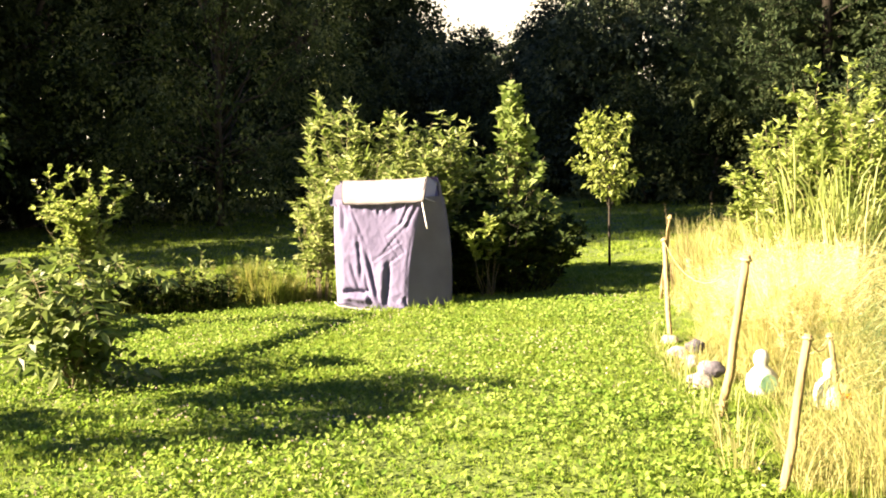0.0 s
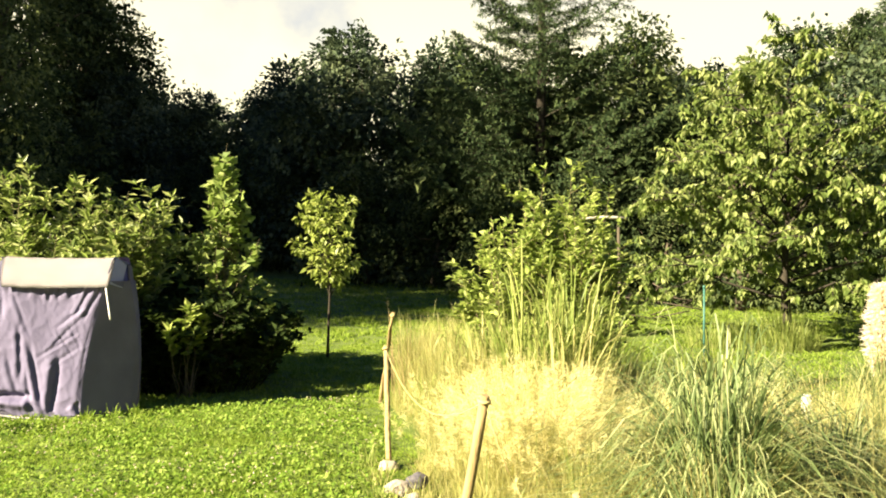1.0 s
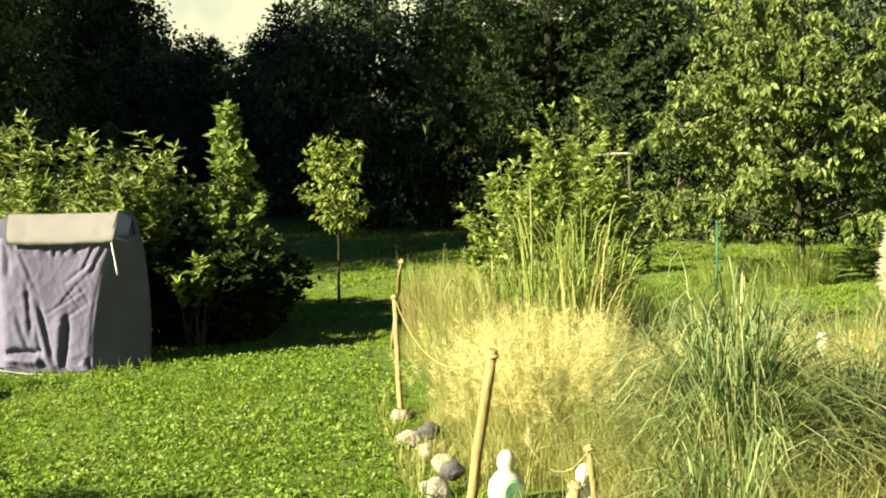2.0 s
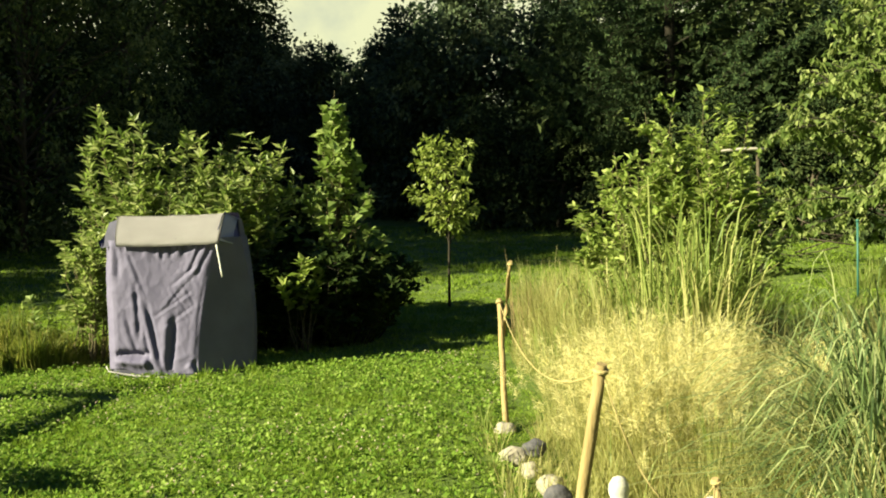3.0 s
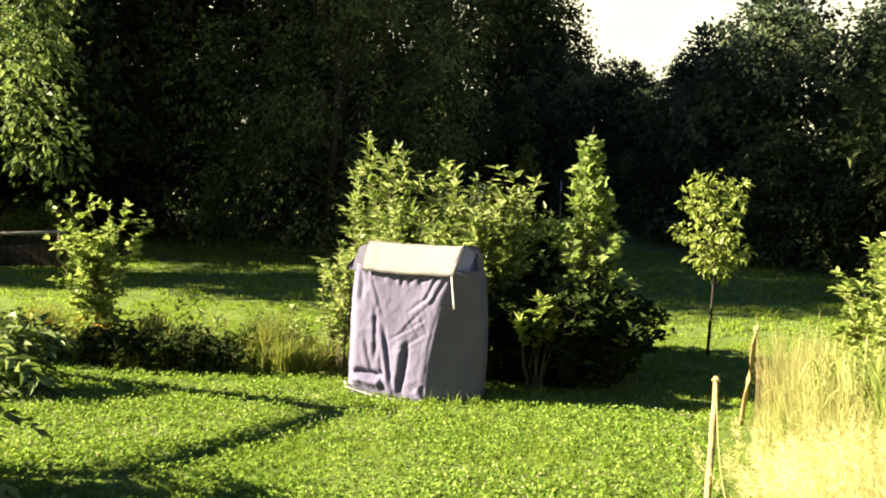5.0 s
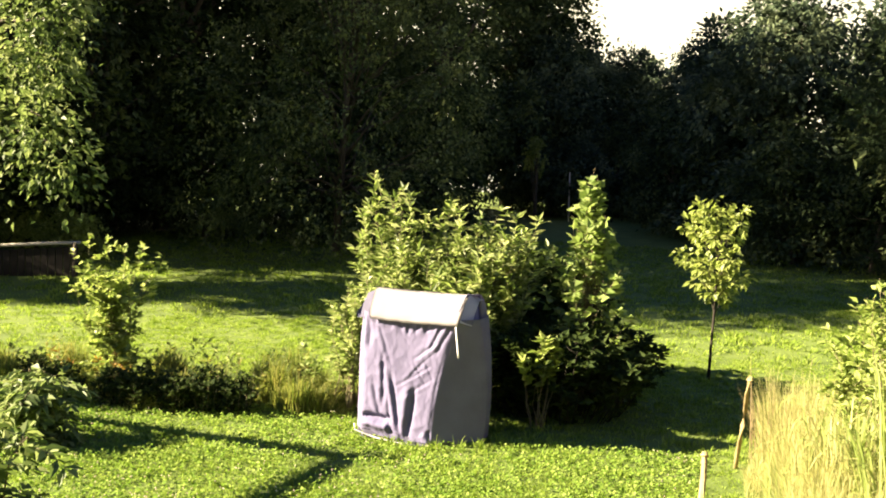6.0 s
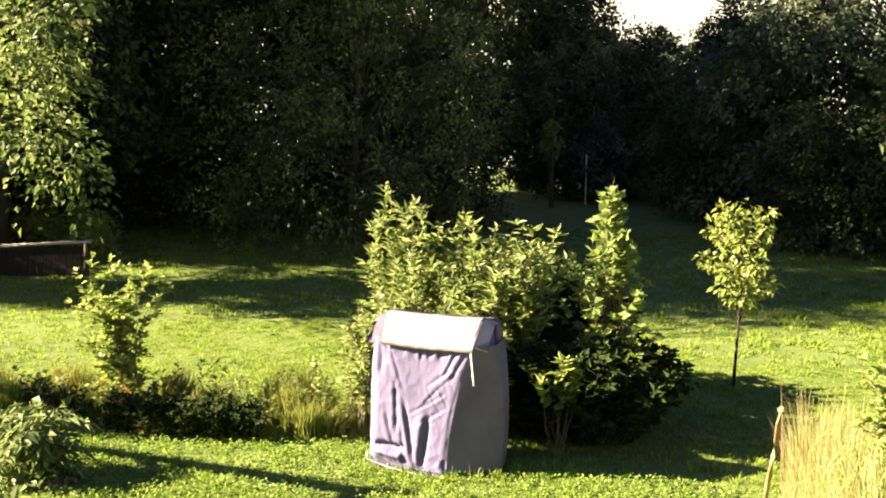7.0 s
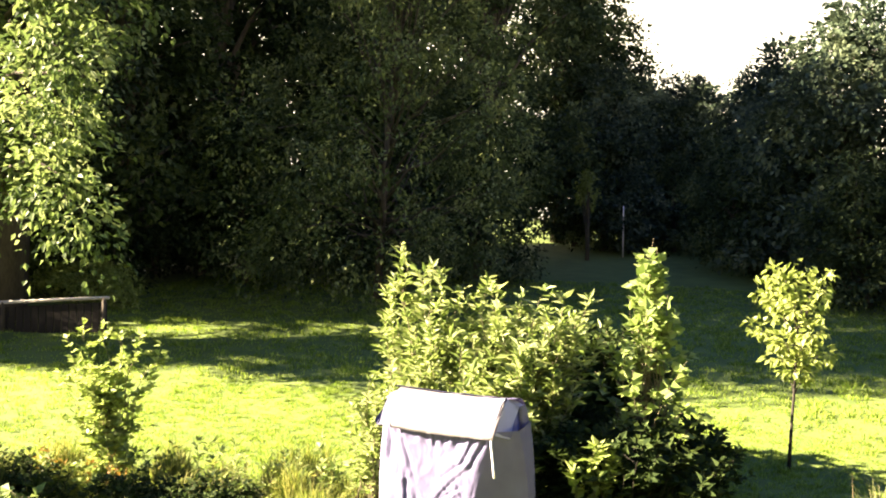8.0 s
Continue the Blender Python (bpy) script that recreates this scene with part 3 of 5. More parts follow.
def cherry_tree():
    """Low forked trunk, spreading limbs in tiers, leaves hanging in whorls from the twigs."""
    rng = np.random.default_rng(33)
    at = (11.2, 16.2)
    root = thing("cherry_tree", (*at, gz(*at)), "sunlit cherry tree with forked limbs and drooping whorls of leaves", "tree")
    bm = bmesh.new()
    tube(bm, [(0, 0, -0.1), (0.02, 0, 0.6), (-0.05, 0, 1.25), (0.1, 0.1, 2.4), (0.15, 0, 3.8)], [0.12, 0.095, 0.075, 0.045, 0.02], 9)
    part("trunk", bm, M_DARKBARK, root)
    P, D = [], []
    for i in range(30):
        s = i / 29
        a = i * 2.4 + rng.normal(0, 0.25)
        reach = (4.3 - 2.5 * s ** 1.6) * rng.uniform(0.72, 1.05) * (0.80 if math.cos(a) < -0.3 else 1.0)
        z0 = 0.85 + 2.4 * s
        tip = Vector((math.cos(a) * reach, math.sin(a) * reach, 0.65 + 4.7 * s ** 0.85 + rng.normal(0, 0.4)))
        start = Vector((0.04, 0.03, z0))
        pts = bent(start, tip, rng.uniform(0.1, 0.7), 6, rng, 0.10)
        bm = bmesh.new()
        tube(bm, pts, [0.030, 0.025, 0.020, 0.016, 0.012, 0.008, 0.004], 6)
        for u in np.linspace(0.24, 1.0, 18):
            k = min(5, int(u * 6))
            q = pts[k].lerp(pts[k + 1], u * 6 - k)
            b = a + rng.choice((-1, 1)) * rng.uniform(0.3, 1.5)
            length = rng.uniform(0.4, 1.05) * (1.15 - 0.4 * u)
            e = q + Vector((math.cos(b), math.sin(b), rng.uniform(-0.55, 0.65))) * length
            mid = q.lerp(e, 0.5) + Vector((0, 0, 0.07))
            tube(bm, [q, mid, e], [0.014, 0.010, 0.004], 4)
            for v in (0.35, 0.6, 0.8, 1.0):
                c = q.lerp(e, v) + Vector((0, 0, 0.05 * (1 - v)))
                m = int(rng.integers(7, 12))
                g = rng.uniform(0, 6.28, m)
                P.append(np.array(c)[None] + rng.normal(0, 0.035, (m, 3)))
                D.append(np.stack([np.cos(g), np.sin(g), rng.uniform(-1.5, -0.1, m)], 1))
        part("limb", bm, M_DARKBARK, root)
    P, D = np.concatenate(P), unit(np.concatenate(D))
    mesh_part("crown", leaf_mesh("crown", P, D, 0.175, 0.090, rng, 0.35, 0.25), M_CHERRY, root)


cherry_tree()

# Unseen caster, shaped to throw the two line shadows on the lawn.
limb_shadow_tree = thing("limb_shadow_tree", (-7.71, 4.89, 0), "unseen bare tree added so its limbs cast lines on the lawn", "dead tree")
bm = bmesh.new()
tube(bm, [(0, 0, -0.1), (0.1, 0.05, 1.2), (0.4, 0.2, 2.2), (0.84, 0.33, 2.37), (1.32, 0.46, 2.38), (1.53, 0.81, 2.37), (1.77, 1.68, 2.37), (1.90, 2.67, 2.36), (1.95, 3.12, 2.36)], [0.11, 0.10, 0.10, 0.095, 0.09, 0.09, 0.085, 0.085, 0.08], 8)
part("trunk", bm, M_BARK, limb_shadow_tree)
bm = bmesh.new()
tube(bm, [(2.4, 3.2, 2.35), (1.75, 3.08, 2.36), (0.4, 3.16, 2.37), (-1.2, 3.2, 2.35)], [0.07, 0.10, 0.11, 0.10], 7)
part("limb", bm, M_BARK, limb_shadow_tree)

# ---- shrubs near the covered chair ----
def shoot_shrub(name, at, label, category, mat, shoots, seed, leaf, width, per, bare=0.25, thick=0.008, group="", twigs=0, twig=0.35, bark=None):
    """Shrub of single shoots: (x, y) offset of foot, tip offset (x, y, z); leaves all along each shoot."""
    rng = np.random.default_rng(seed)
    root = thing(name, at, label, category, group)
    bm = bmesh.new()
    P, D = [], []
    for fx, fy, tx, ty, tz, *up in shoots:
        fz = up[0] if up else -0.03
        pts = bent((fx, fy, fz), (tx, ty, tz), 0, 6, rng, 0.02 * tz)
        for i in range(7):
            s = i / 6
            pts[i] = Vector((fx + (tx - fx) * s ** 0.8, fy + (ty - fy) * s ** 0.8, fz + (tz - fz) * s)) + (pts[i] - Vector((fx, fy, fz)).lerp(Vector((tx, ty, tz)), s))
        tube(bm, pts, [thick * (1 - 0.8 * i / 6) for i in range(7)], 5)
        m = int(per * tz)
        for s in rng.uniform(bare, 1.0, m):
            k = min(5, int(s * 6))
            q = pts[k].lerp(pts[k + 1], s * 6 - k)
            axis = (pts[k + 1] - pts[k]).normalized()
            a = rng.uniform(0, 6.28)
            o = Vector((math.cos(a), math.sin(a), 0)) * 0.9 + axis * 0.7
            P.append(q)
            D.append(o)
        for s in rng.uniform(max(0.3, bare), 0.97, twigs):
            k = min(5, int(s * 6))
            q = pts[k].lerp(pts[k + 1], s * 6 - k)
            a = rng.uniform(0, 6.28)
            end = q + Vector((math.cos(a), math.sin(a), rng.uniform(0.3, 1.1))).normalized() * twig * rng.uniform(0.5, 1.1)
            tube(bm, [q, q.lerp(end, 0.5) + Vector((0, 0, -0.02)), end], [thick * 0.4, thick * 0.3, thick * 0.15], 4)
            for v in rng.uniform(0.15, 1.0, int(twig * 42)):
                c = rng.uniform(0, 6.28)
                P.append(q.lerp(end, v))
                D.append(Vector((math.cos(c), math.sin(c), 0.1)) + (end - q).normalized() * 0.8)
    tagged(part("stem_mass", bm, bark or M_TWIG, root), kind="stuff")
    me = leaf_mesh("foliage", np.array(P), np.array(D), leaf, width, rng, 0.12, 0.3)
    mesh_part("foliage", me, mat, root)
    return root


def bush_shoots(seed, n, rx, ry, top, low=0.5, foot=0.25):
    rng = np.random.default_rng(seed)
    out = []
    for _ in range(n):
        a, r = rng.uniform(0, 6.28), rng.uniform(0, 1) ** 0.5
        tx, ty = math.cos(a) * rx * r, math.sin(a) * ry * r
        z = top * (low + (1 - low) * math.sqrt(max(0, 1 - r * r))) * rng.uniform(0.8, 1.05)
        out.append((tx * foot, ty * foot, tx, ty, z))
    return out


def stem_shoots(seed, n, rx, ry, low, top, droop=0.2):
    """Side shoots that leave one central stem at mid height, wide below and narrow at the top."""
    rng = np.random.default_rng(seed)
    out = [(0, 0, 0.03, 0.02, top)]
    for i in range(n):
        s = (i + 0.5) / n
        a, r = i * 2.4 + rng.normal(0, 0.3), (1 - 0.65 * s ** 1.5) * rng.uniform(0.35, 1.05)
        z = low + (top - low) * s
        out.append((0, 0, math.cos(a) * rx * r, math.sin(a) * ry * r, max(0.12, z + rng.normal(0, 0.06 * top) - droop * (1 - s) * r), z * rng.uniform(0.35, 0.85)))
    return out


rng_m = np.random.default_rng(77)
shoots = bush_shoots(41, 46, 1.05, 0.95, 2.15, 0.68, 0.3)
shoots += [(a, b + 1.0, c, d + 1.2, e) for a, b, c, d, e in bush_shoots(50, 60, 0.95, 0.9, 2.05, 0.8, 0.6)]
shoots += bush_shoots(48, 22, 0.9, 0.8, 1.45, 0.75, 0.7)
shoots += [(a + 0.30, b, c + 0.30, d, e) for a, b, c, d, e in bush_shoots(49, 26, 0.55, 0.9, 2.0, 0.85, 0.7)]
# Low shoots hidden behind the chair, added to close a sun gap.
shoots += [(a, b - 0.72, c, d - 0.72, e) for a, b, c, d, e in bush_shoots(52, 26, 0.8, 0.28, 1.72, 0.8, 0.8)]
tips = [(-0.5, -1.0, 2.90), (-0.4, -0.84, 2.58), (-0.3, -0.46, 2.66), (-0.2, -0.30, 2.40), (0, 0.0, 2.56), (0.1, 0.17, 2.50), (0.2, 0.38, 2.44), (0.3, 0.62, 2.38), (0.4, 0.88, 2.42),
        (0.5, 1.10, 2.40), (0.5, 1.02, 2.22), (-0.6, -1.14, 2.30), (-0.6, -1.20, 2.05), (-0.3, -0.66, 2.40), (-0.1, -0.16, 2.34), (0.2, 0.50, 2.28), (0.3, 0.75, 2.20)]
for k, (x0, x1, z1) in enumerate(tips):
    y1 = 0.22 * math.sin(k * 2.3)
    shoots += [(x0, 0.1, x1, y1, z1), (x0 + 0.05, 0.0, x1 + 0.13 * math.cos(k), y1 - 0.10, z1 - 0.26), (x0 - 0.05, 0.2, x1 - 0.12 * math.cos(k), y1 + 0.12, z1 - 0.38)]
shoot_shrub("willow_shrub", (-1.32, 12.05, 0), "sunlit shrub with upright leafy shoots behind the covered chair", "shrub", M_WILLOW, shoots, 42, 0.150, 0.054, 34, twigs=3, twig=0.24)
shoot_shrub("side_shrub", (-2.22, 11.2, 0), "leafy light green shrub at the chair's side", "shrub", M_WILLOW, bush_shoots(43, 22, 0.26, 0.4, 1.62, 0.7, 0.5), 44, 0.115, 0.058, 20, twigs=4, twig=0.22)
# Leaves and stems coloured dark for the chair's and willow's shade.
shoot_shrub("dark_bush", (0.12, 12.3, 0), "low bush in the covered chair's shadow, shade darkened into its leaves", "bush", M_SHADE_LEAF, bush_shoots(45, 150, 1.25, 1.15, 1.12, 0.72, 0.6), 46, 0.12, 0.075, 17, 0.06, twigs=4, twig=0.30, bark=M_DARKBARK)
# Mostly hidden shrub added to cast the deep shadow on the lawn.
shoot_shrub("rear_shrub", (-0.50, 14.0, 0), "dense dark shrub behind the young maple, added to shade the lawn", "shrub", M_SHADE_LEAF, bush_shoots(145, 130, 1.05, 1.1, 1.78, 0.75, 0.6), 146, 0.12, 0.08, 26, 0.12, twigs=5, twig=0.35, bark=M_DARKBARK)
maple_shoots = []
for i in range(54):
    z = 1.25 + 1.65 * (i / 54) ** 0.95
    r = float(np.interp(z, [1.2, 1.6, 1.9, 2.15, 2.45, 2.8, 3.05], [0.66, 0.64, 0.56, 0.40, 0.23, 0.11, 0.04])) * rng_m.uniform(0.45, 1.1)
    a = i * 2.4
    maple_shoots.append((0, 0, math.cos(a) * r, math.sin(a) * r, z, max(-0.03, 0.62 * z - 0.2)))
maple_shoots += [(0, 0, 0.02, 0.0, 3.04), (0, 0, 0.05, 0.03, 2.95), (0, 0, -0.04, 0.0, 2.85)]
shoot_shrub("young_maple", (0.40, 12.3, 0), "slender young maple with pale broad leaves and pointed top", "maple", M_MAPLE, maple_shoots, 47, 0.135, 0.12, 5, 0.45, 0.007, twigs=1, twig=0.12)


def young_tree():
    rng = np.random.default_rng(51)
    root = thing("young_tree", (2.03, 15.2, gz(2.03, 15.2)), "young yellow-green standard tree on a thin dark trunk", "tree")
    bm = bmesh.new()
    tube(bm, [(0, 0, -0.05), (0.01, 0, 0.6), (0.03, 0, 1.2), (0.02, 0, 1.9), (-0.03, 0, 2.6)], [0.026, 0.020, 0.017, 0.011, 0.005], 8)
    lobes = []
    for i in range(22):
        s = (i + 0.5) / 22
        z = 1.25 + 1.35 * s
        r = 0.47 * math.sin(math.pi * (0.08 + 0.74 * s)) * rng.uniform(0.3, 1.15)
        a = i * 2.4
        c = (math.cos(a) * r, math.sin(a) * r, z)
        lobes.append((*c, 0.15 * rng.uniform(0.7, 1.3), 0.13))
        tube(bm, bent((0.02, 0, z - 0.3 * (1 + s)), c, 0.02, 4), [0.009, 0.008, 0.006, 0.005, 0.003], 5)
    lobes += [(-0.28, 0, 2.58, 0.12, 0.12), (0.06, 0, 2.66, 0.1, 0.12), (-0.2, 0, 2.3, 0.2, 0.2)]
    part("trunk", bm, M_DARKBARK, root)
    p, d = crown_points(rng, 1050, lobes)
    mesh_part("crown", leaf_mesh("crown", p, d, 0.12, 0.075, rng, 0.45, 0.5), M_YOUNG, root)


young_tree()


# ---- the covered chair ----
def covered_chair():
    """Garden beach chair under a fitted cloth cover: rounded corners, sloping lighter hood, creases, cords, plinth."""
    root = thing("covered_beach_chair", (-1.17, 10.5, 0), "garden beach chair under a wrinkled grey-violet cloth cover", "covered chair", turn=-5)
    root.scale = (1, 1, 1.02)
    def outline(s):
        """Corners at height s (0 hem .. 1 under the hood), counter-clockwise from the left side; the cloth swings back from a crease on the right."""
        f = -0.365 + 0.055 * s
        w = 0.625 + 0.01 * math.sin(s * 3.1)
        r = 0.66 + 0.095 * math.sin(math.pi * (0.08 + 0.62 * (1 - s)))
        c = 0.26 + 0.24 * s * s
        g = f + (r - c) * 0.75
        return [(-w, f + 0.17), (-w + 0.02, f + 0.11), (-w + 0.115, f + 0.008), (-w + 0.15, f), (c - 0.02, f), (c + 0.03, f + 0.018), (r - 0.05, g - 0.02), (r, g + 0.04), (r - 0.02, 0.27), (r - 0.07, 0.31), (-w + 0.05, 0.31), (-w, 0.27)]

    # creases of the front: start and end (across, up), depth, half width
    creases = [(-0.19, 0.50, -0.05, 0.03, 0.036, 0.024), (0.06, 0.40, 0.02, 0.03, 0.062, 0.034), (0.46, 0.98, 0.30, 0.72, 0.024, 0.020), (0.28, 0.74, 0.00, 0.50, 0.010, 0.014),
               (0.36, 0.97, 0.22, 0.76, 0.015, 0.016), (0.16, 0.66, 0.27, 0.50, 0.008, 0.012), (0.06, 0.62, 0.20, 0.44, 0.008, 0.012), (0.24, 0.09, 0.30, 0.02, 0.05, 0.03), (-0.36, 0.92, -0.20, 0.60, 0.014, 0.020), (-0.10, 0.44, 0.22, 0.60, 0.010, 0.014), (-0.02, 0.36, 0.24, 0.50, 0.009, 0.014), (-0.50, 0.105, -0.20, 0.150, 0.120, 0.034),
               (-0.48, 0.95, -0.46, 0.72, 0.024, 0.026), (-0.29, 0.64, -0.27, 0.28, 0.022, 0.022), (-0.05, 0.99, -0.03, 0.86, 0.018, 0.016), (0.04, 0.99, 0.06, 0.87, 0.016, 0.016),
               (0.17, 0.99, 0.16, 0.88, 0.016, 0.016), (-0.40, 0.40, -0.30, 0.16, 0.018, 0.024), (0.05, 0.66, 0.30, 0.80, 0.012, 0.015), (-0.22, 0.30, -0.16, 0.05, 0.018, 0.020)]

    def crease(u, s):
        """Sum of the sunk lines, each with a raised lip beside it."""
        out = 0.0
        for u0, s0, u1, s1, depth, half in creases:
            a, b = Vector((u0, s0 * 1.28)), Vector((u1, s1 * 1.28))
            d, p = b - a, Vector((u, s * 1.28)) - a
            t = p.dot(d) / d.length_squared
            if -0.25 < t < 1.25:
                off = (p.x * d.y - p.y * d.x) / d.length + 0.012 * noise.noise((u * 6, s * 6, depth * 99))
                fade = max(0.0, 1 - max(0, abs(t - 0.5) - 0.35) / 0.3)
                out += 0.55 * depth * fade * (0.75 * math.exp(-((off - 1.9 * half) / (1.4 * half)) ** 2) - math.exp(-(off / half) ** 2))
        return out

    def ridge(u, v, k):
        return max(0, 1 - abs(noise.noise((u, v, k))) * 2.6) ** 1.6

    nu, nv = 340, 110
    rows = []
    for j in range(nv + 1):
        s = j / nv
        c = outline(s)
        c.append(c[0])
        seg = [math.dist(c[i], c[i + 1]) for i in range(len(c) - 1)]
        tot = sum(seg)
        row = []
        for k in range(nu):
            t = k / nu * tot
            i = 0
            while t > seg[i]:
                t -= seg[i]
                i += 1
            a, b = Vector(c[i]), Vector(c[i + 1])
            p = a.lerp(b, t / seg[i])
            nrm = Vector((b.y - a.y, a.x - b.x)).normalized()
            u = p.x + 0.25 * p.y
            front = p.y < -0.2 and p.x < 0.27 + 0.24 * s * s
            slackness = 1.0 if front else 0.25
            gather = 0.010 * (max(0, s - 0.80) / 0.20) ** 1.5 * (math.sin(u * 41 + 2.2 * noise.noise((u * 3, s * 2, 3))) + 0.7 * math.sin(u * 67 + 3 * noise.noise((u * 5, s * 3, 8))))
            swell = 0.018 * noise.noise((u * 1.9 + 0.5 * s, s * 1.6, 21)) + 0.005 * noise.noise((u * 5.0 - 1.5 * s, s * 3.1, 11))
            fine = 0.0035 * ridge(u * 6 - s * 4.5, s * 5 + u * 3, 31) + 0.0025 * ridge(u * 15 + s * 6, s * 9 - u * 4, 57) + 0.0018 * noise.noise((u * 22, s * 15, 40))
            off = (gather + swell + fine) * slackness + (crease(p.x, s) if front else 0.0)
            lift = 0.07 * math.exp(-((p.x + 0.5) / 0.2) ** 2) if p.y < 0 else 0
            z = 0.035 + (1.285 - lift) * s + lift + (0.02 * noise.noise((u * 5, 0, 5)) * (1 - s) ** 4)
            row.append(Vector((p.x + nrm.x * off, p.y + nrm.y * off, z)))
        rows.append(row)
    bm = bmesh.new()
    vs = [[bm.verts.new(p) for p in r] for r in rows]
    for j in range(nv):
        for k in range(nu):
            f = bm.faces.new((vs[j][k], vs[j][(k + 1) % nu], vs[j + 1][(k + 1) % nu], vs[j + 1][k]))
            f.smooth = True
    part("cover", bm, M_COVER, root, "wrinkled grey-violet cloth skirt")

    # sloping hood: light front flap, rounded ridge, back
    def hood_sheet(name, x0, x1, prof, mat, label, flare=0.0):
        bm = bmesh.new()
        n = 40
        g = []
        for i in range(n + 1):
            x = x0 + (x1 - x0) * i / n
            g.append([bm.verts.new((x - flare * (1 - i / n) * (z - prof[0][1]), y + 0.006 * noise.noise((x * 9, y * 9, z * 9)), z + 0.008 * noise.noise((x * 6, z * 11, 4)) - (0.012 * math.sin(math.pi * i / n)))) for y, z in prof])
        for a, b in zip(g, g[1:]):
            for k in range(len(prof) - 1):
                f = bm.faces.new((a[k], b[k], b[k + 1], a[k + 1]))
                f.smooth = True
        bmesh.ops.solidify(bm, geom=bm.faces[:], thickness=0.006)
        return part(name, bm, mat, root, label)

    flap = [(-0.362, 1.262), (-0.352, 1.30), (-0.30, 1.355), (-0.21, 1.428), (-0.12, 1.495), (-0.06, 1.535), (0.0, 1.552)]
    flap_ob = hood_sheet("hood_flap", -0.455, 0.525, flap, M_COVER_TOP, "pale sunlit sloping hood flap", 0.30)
    back = [(-0.002, 1.550), (0.11, 1.545), (0.20, 1.50), (0.27, 1.42), (0.305, 1.30)]
    hood_sheet("hood_back", -0.62, 0.62, back, M_COVER, "")
    for sx in (-1, 1):
        edge = [(-0.315, 1.29), (-0.20, 1.42), (-0.06, 1.53), (0.0, 1.548), (0.11, 1.54), (0.20, 1.495), (0.27, 1.415), (0.31, 1.30)]
        inner = [(-0.457 - 0.30 * (z - 1.262) if sx < 0 else 0.527, y + (0.03 if sx < 0 and z < 1.5 else 0), z - (0.02 if sx < 0 else -0.002)) for y, z in edge]
        outer = [(sx * (0.63 + 0.01 * math.sin(9 * y)), y * 0.98 + 0.01 + (0.10 if sx > 0 and y < 0 else 0), min(z - 0.04, 1.49)) for y, z in edge]
        low = [(sx * 0.645, y * 0.98 + 0.012 + (0.10 if sx > 0 and y < 0 else 0), 1.30) for y, z in edge]
        # Light put into the cloth: left fold dark as shaded, right corner pale as lit.
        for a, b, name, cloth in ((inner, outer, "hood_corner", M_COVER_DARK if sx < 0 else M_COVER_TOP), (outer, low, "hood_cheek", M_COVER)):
            bm = bmesh.new()
            va, vb = [bm.verts.new(p) for p in a], [bm.verts.new(p) for p in b]
            for k in range(len(edge) - 1):
                f = bm.faces.new((va[k], va[k + 1], vb[k + 1], vb[k]))
                f.smooth = True
            bmesh.ops.recalc_face_normals(bm, faces=bm.faces[:])
            part(name, bm, cloth, root, "hood corner given the pale cloth to look lit" if cloth is M_COVER_TOP else "hood side panel")
    bm = bmesh.new()
    tube(bm, bent((0.500, -0.345, 1.27), (0.555, -0.375, 0.95), 0, 5), [0.009] * 6, 6)
    part("strap", bm, M_STRAP, flap_ob, "pale hanging strap")
    bm = bmesh.new()
    tube(bm, [(0.490, -0.340, 1.265), (0.500, -0.235, 1.405), (0.512, -0.105, 1.525), (0.520, -0.02, 1.560)], [0.008] * 4, 6)
    part("seam", bm, M_COVER_DARK, flap_ob, "dark seam of the hood")
    bm = bmesh.new()
    tube(bm, [(-0.63, -0.28, 0.11), (-0.56, -0.41, 0.095), (-0.30, -0.455, 0.05), (0.0, -0.465, 0.03), (0.20, -0.44, 0.02)], [0.009] * 5, 6)
    part("hem_cord", bm, M_COVER_TOP, root, "pale cord along the hem")
    # Dark strip in place of the shade in the gap under the hem.
    bm = bmesh.new()
    foot = [Vector((x * 0.985, y * 0.985)) for x, y in outline(0.0)]
    foot.append(foot[0])
    low = [bm.verts.new((p.x, p.y, 0.004)) for p in foot[:-1]]
    top = [bm.verts.new((p.x, p.y, 0.115 if p.x < 0 else 0.06)) for p in foot[:-1]]
    for k in range(len(low)):
        bm.faces.new((low[k], low[(k + 1) % len(low)], top[(k + 1) % len(low)], top[k]))
    part("hem_gap_shade", bm, M_COVER_DARK, root, "dark strip standing in for the shaded gap under the hem")
    bm = bmesh.new()
    bmesh.ops.create_cube(bm, size=1, matrix=Matrix.Translation((-0.08, 0.02, 0.03)) @ Matrix.Diagonal((0.98, 0.50, 0.07, 1)))
    bmesh.ops.bevel(bm, geom=bm.edges[:], offset=0.012, segments=2, affect="EDGES")
    part("plinth", bm, M_GREYWOOD, root, "wooden base frame")


covered_chair()


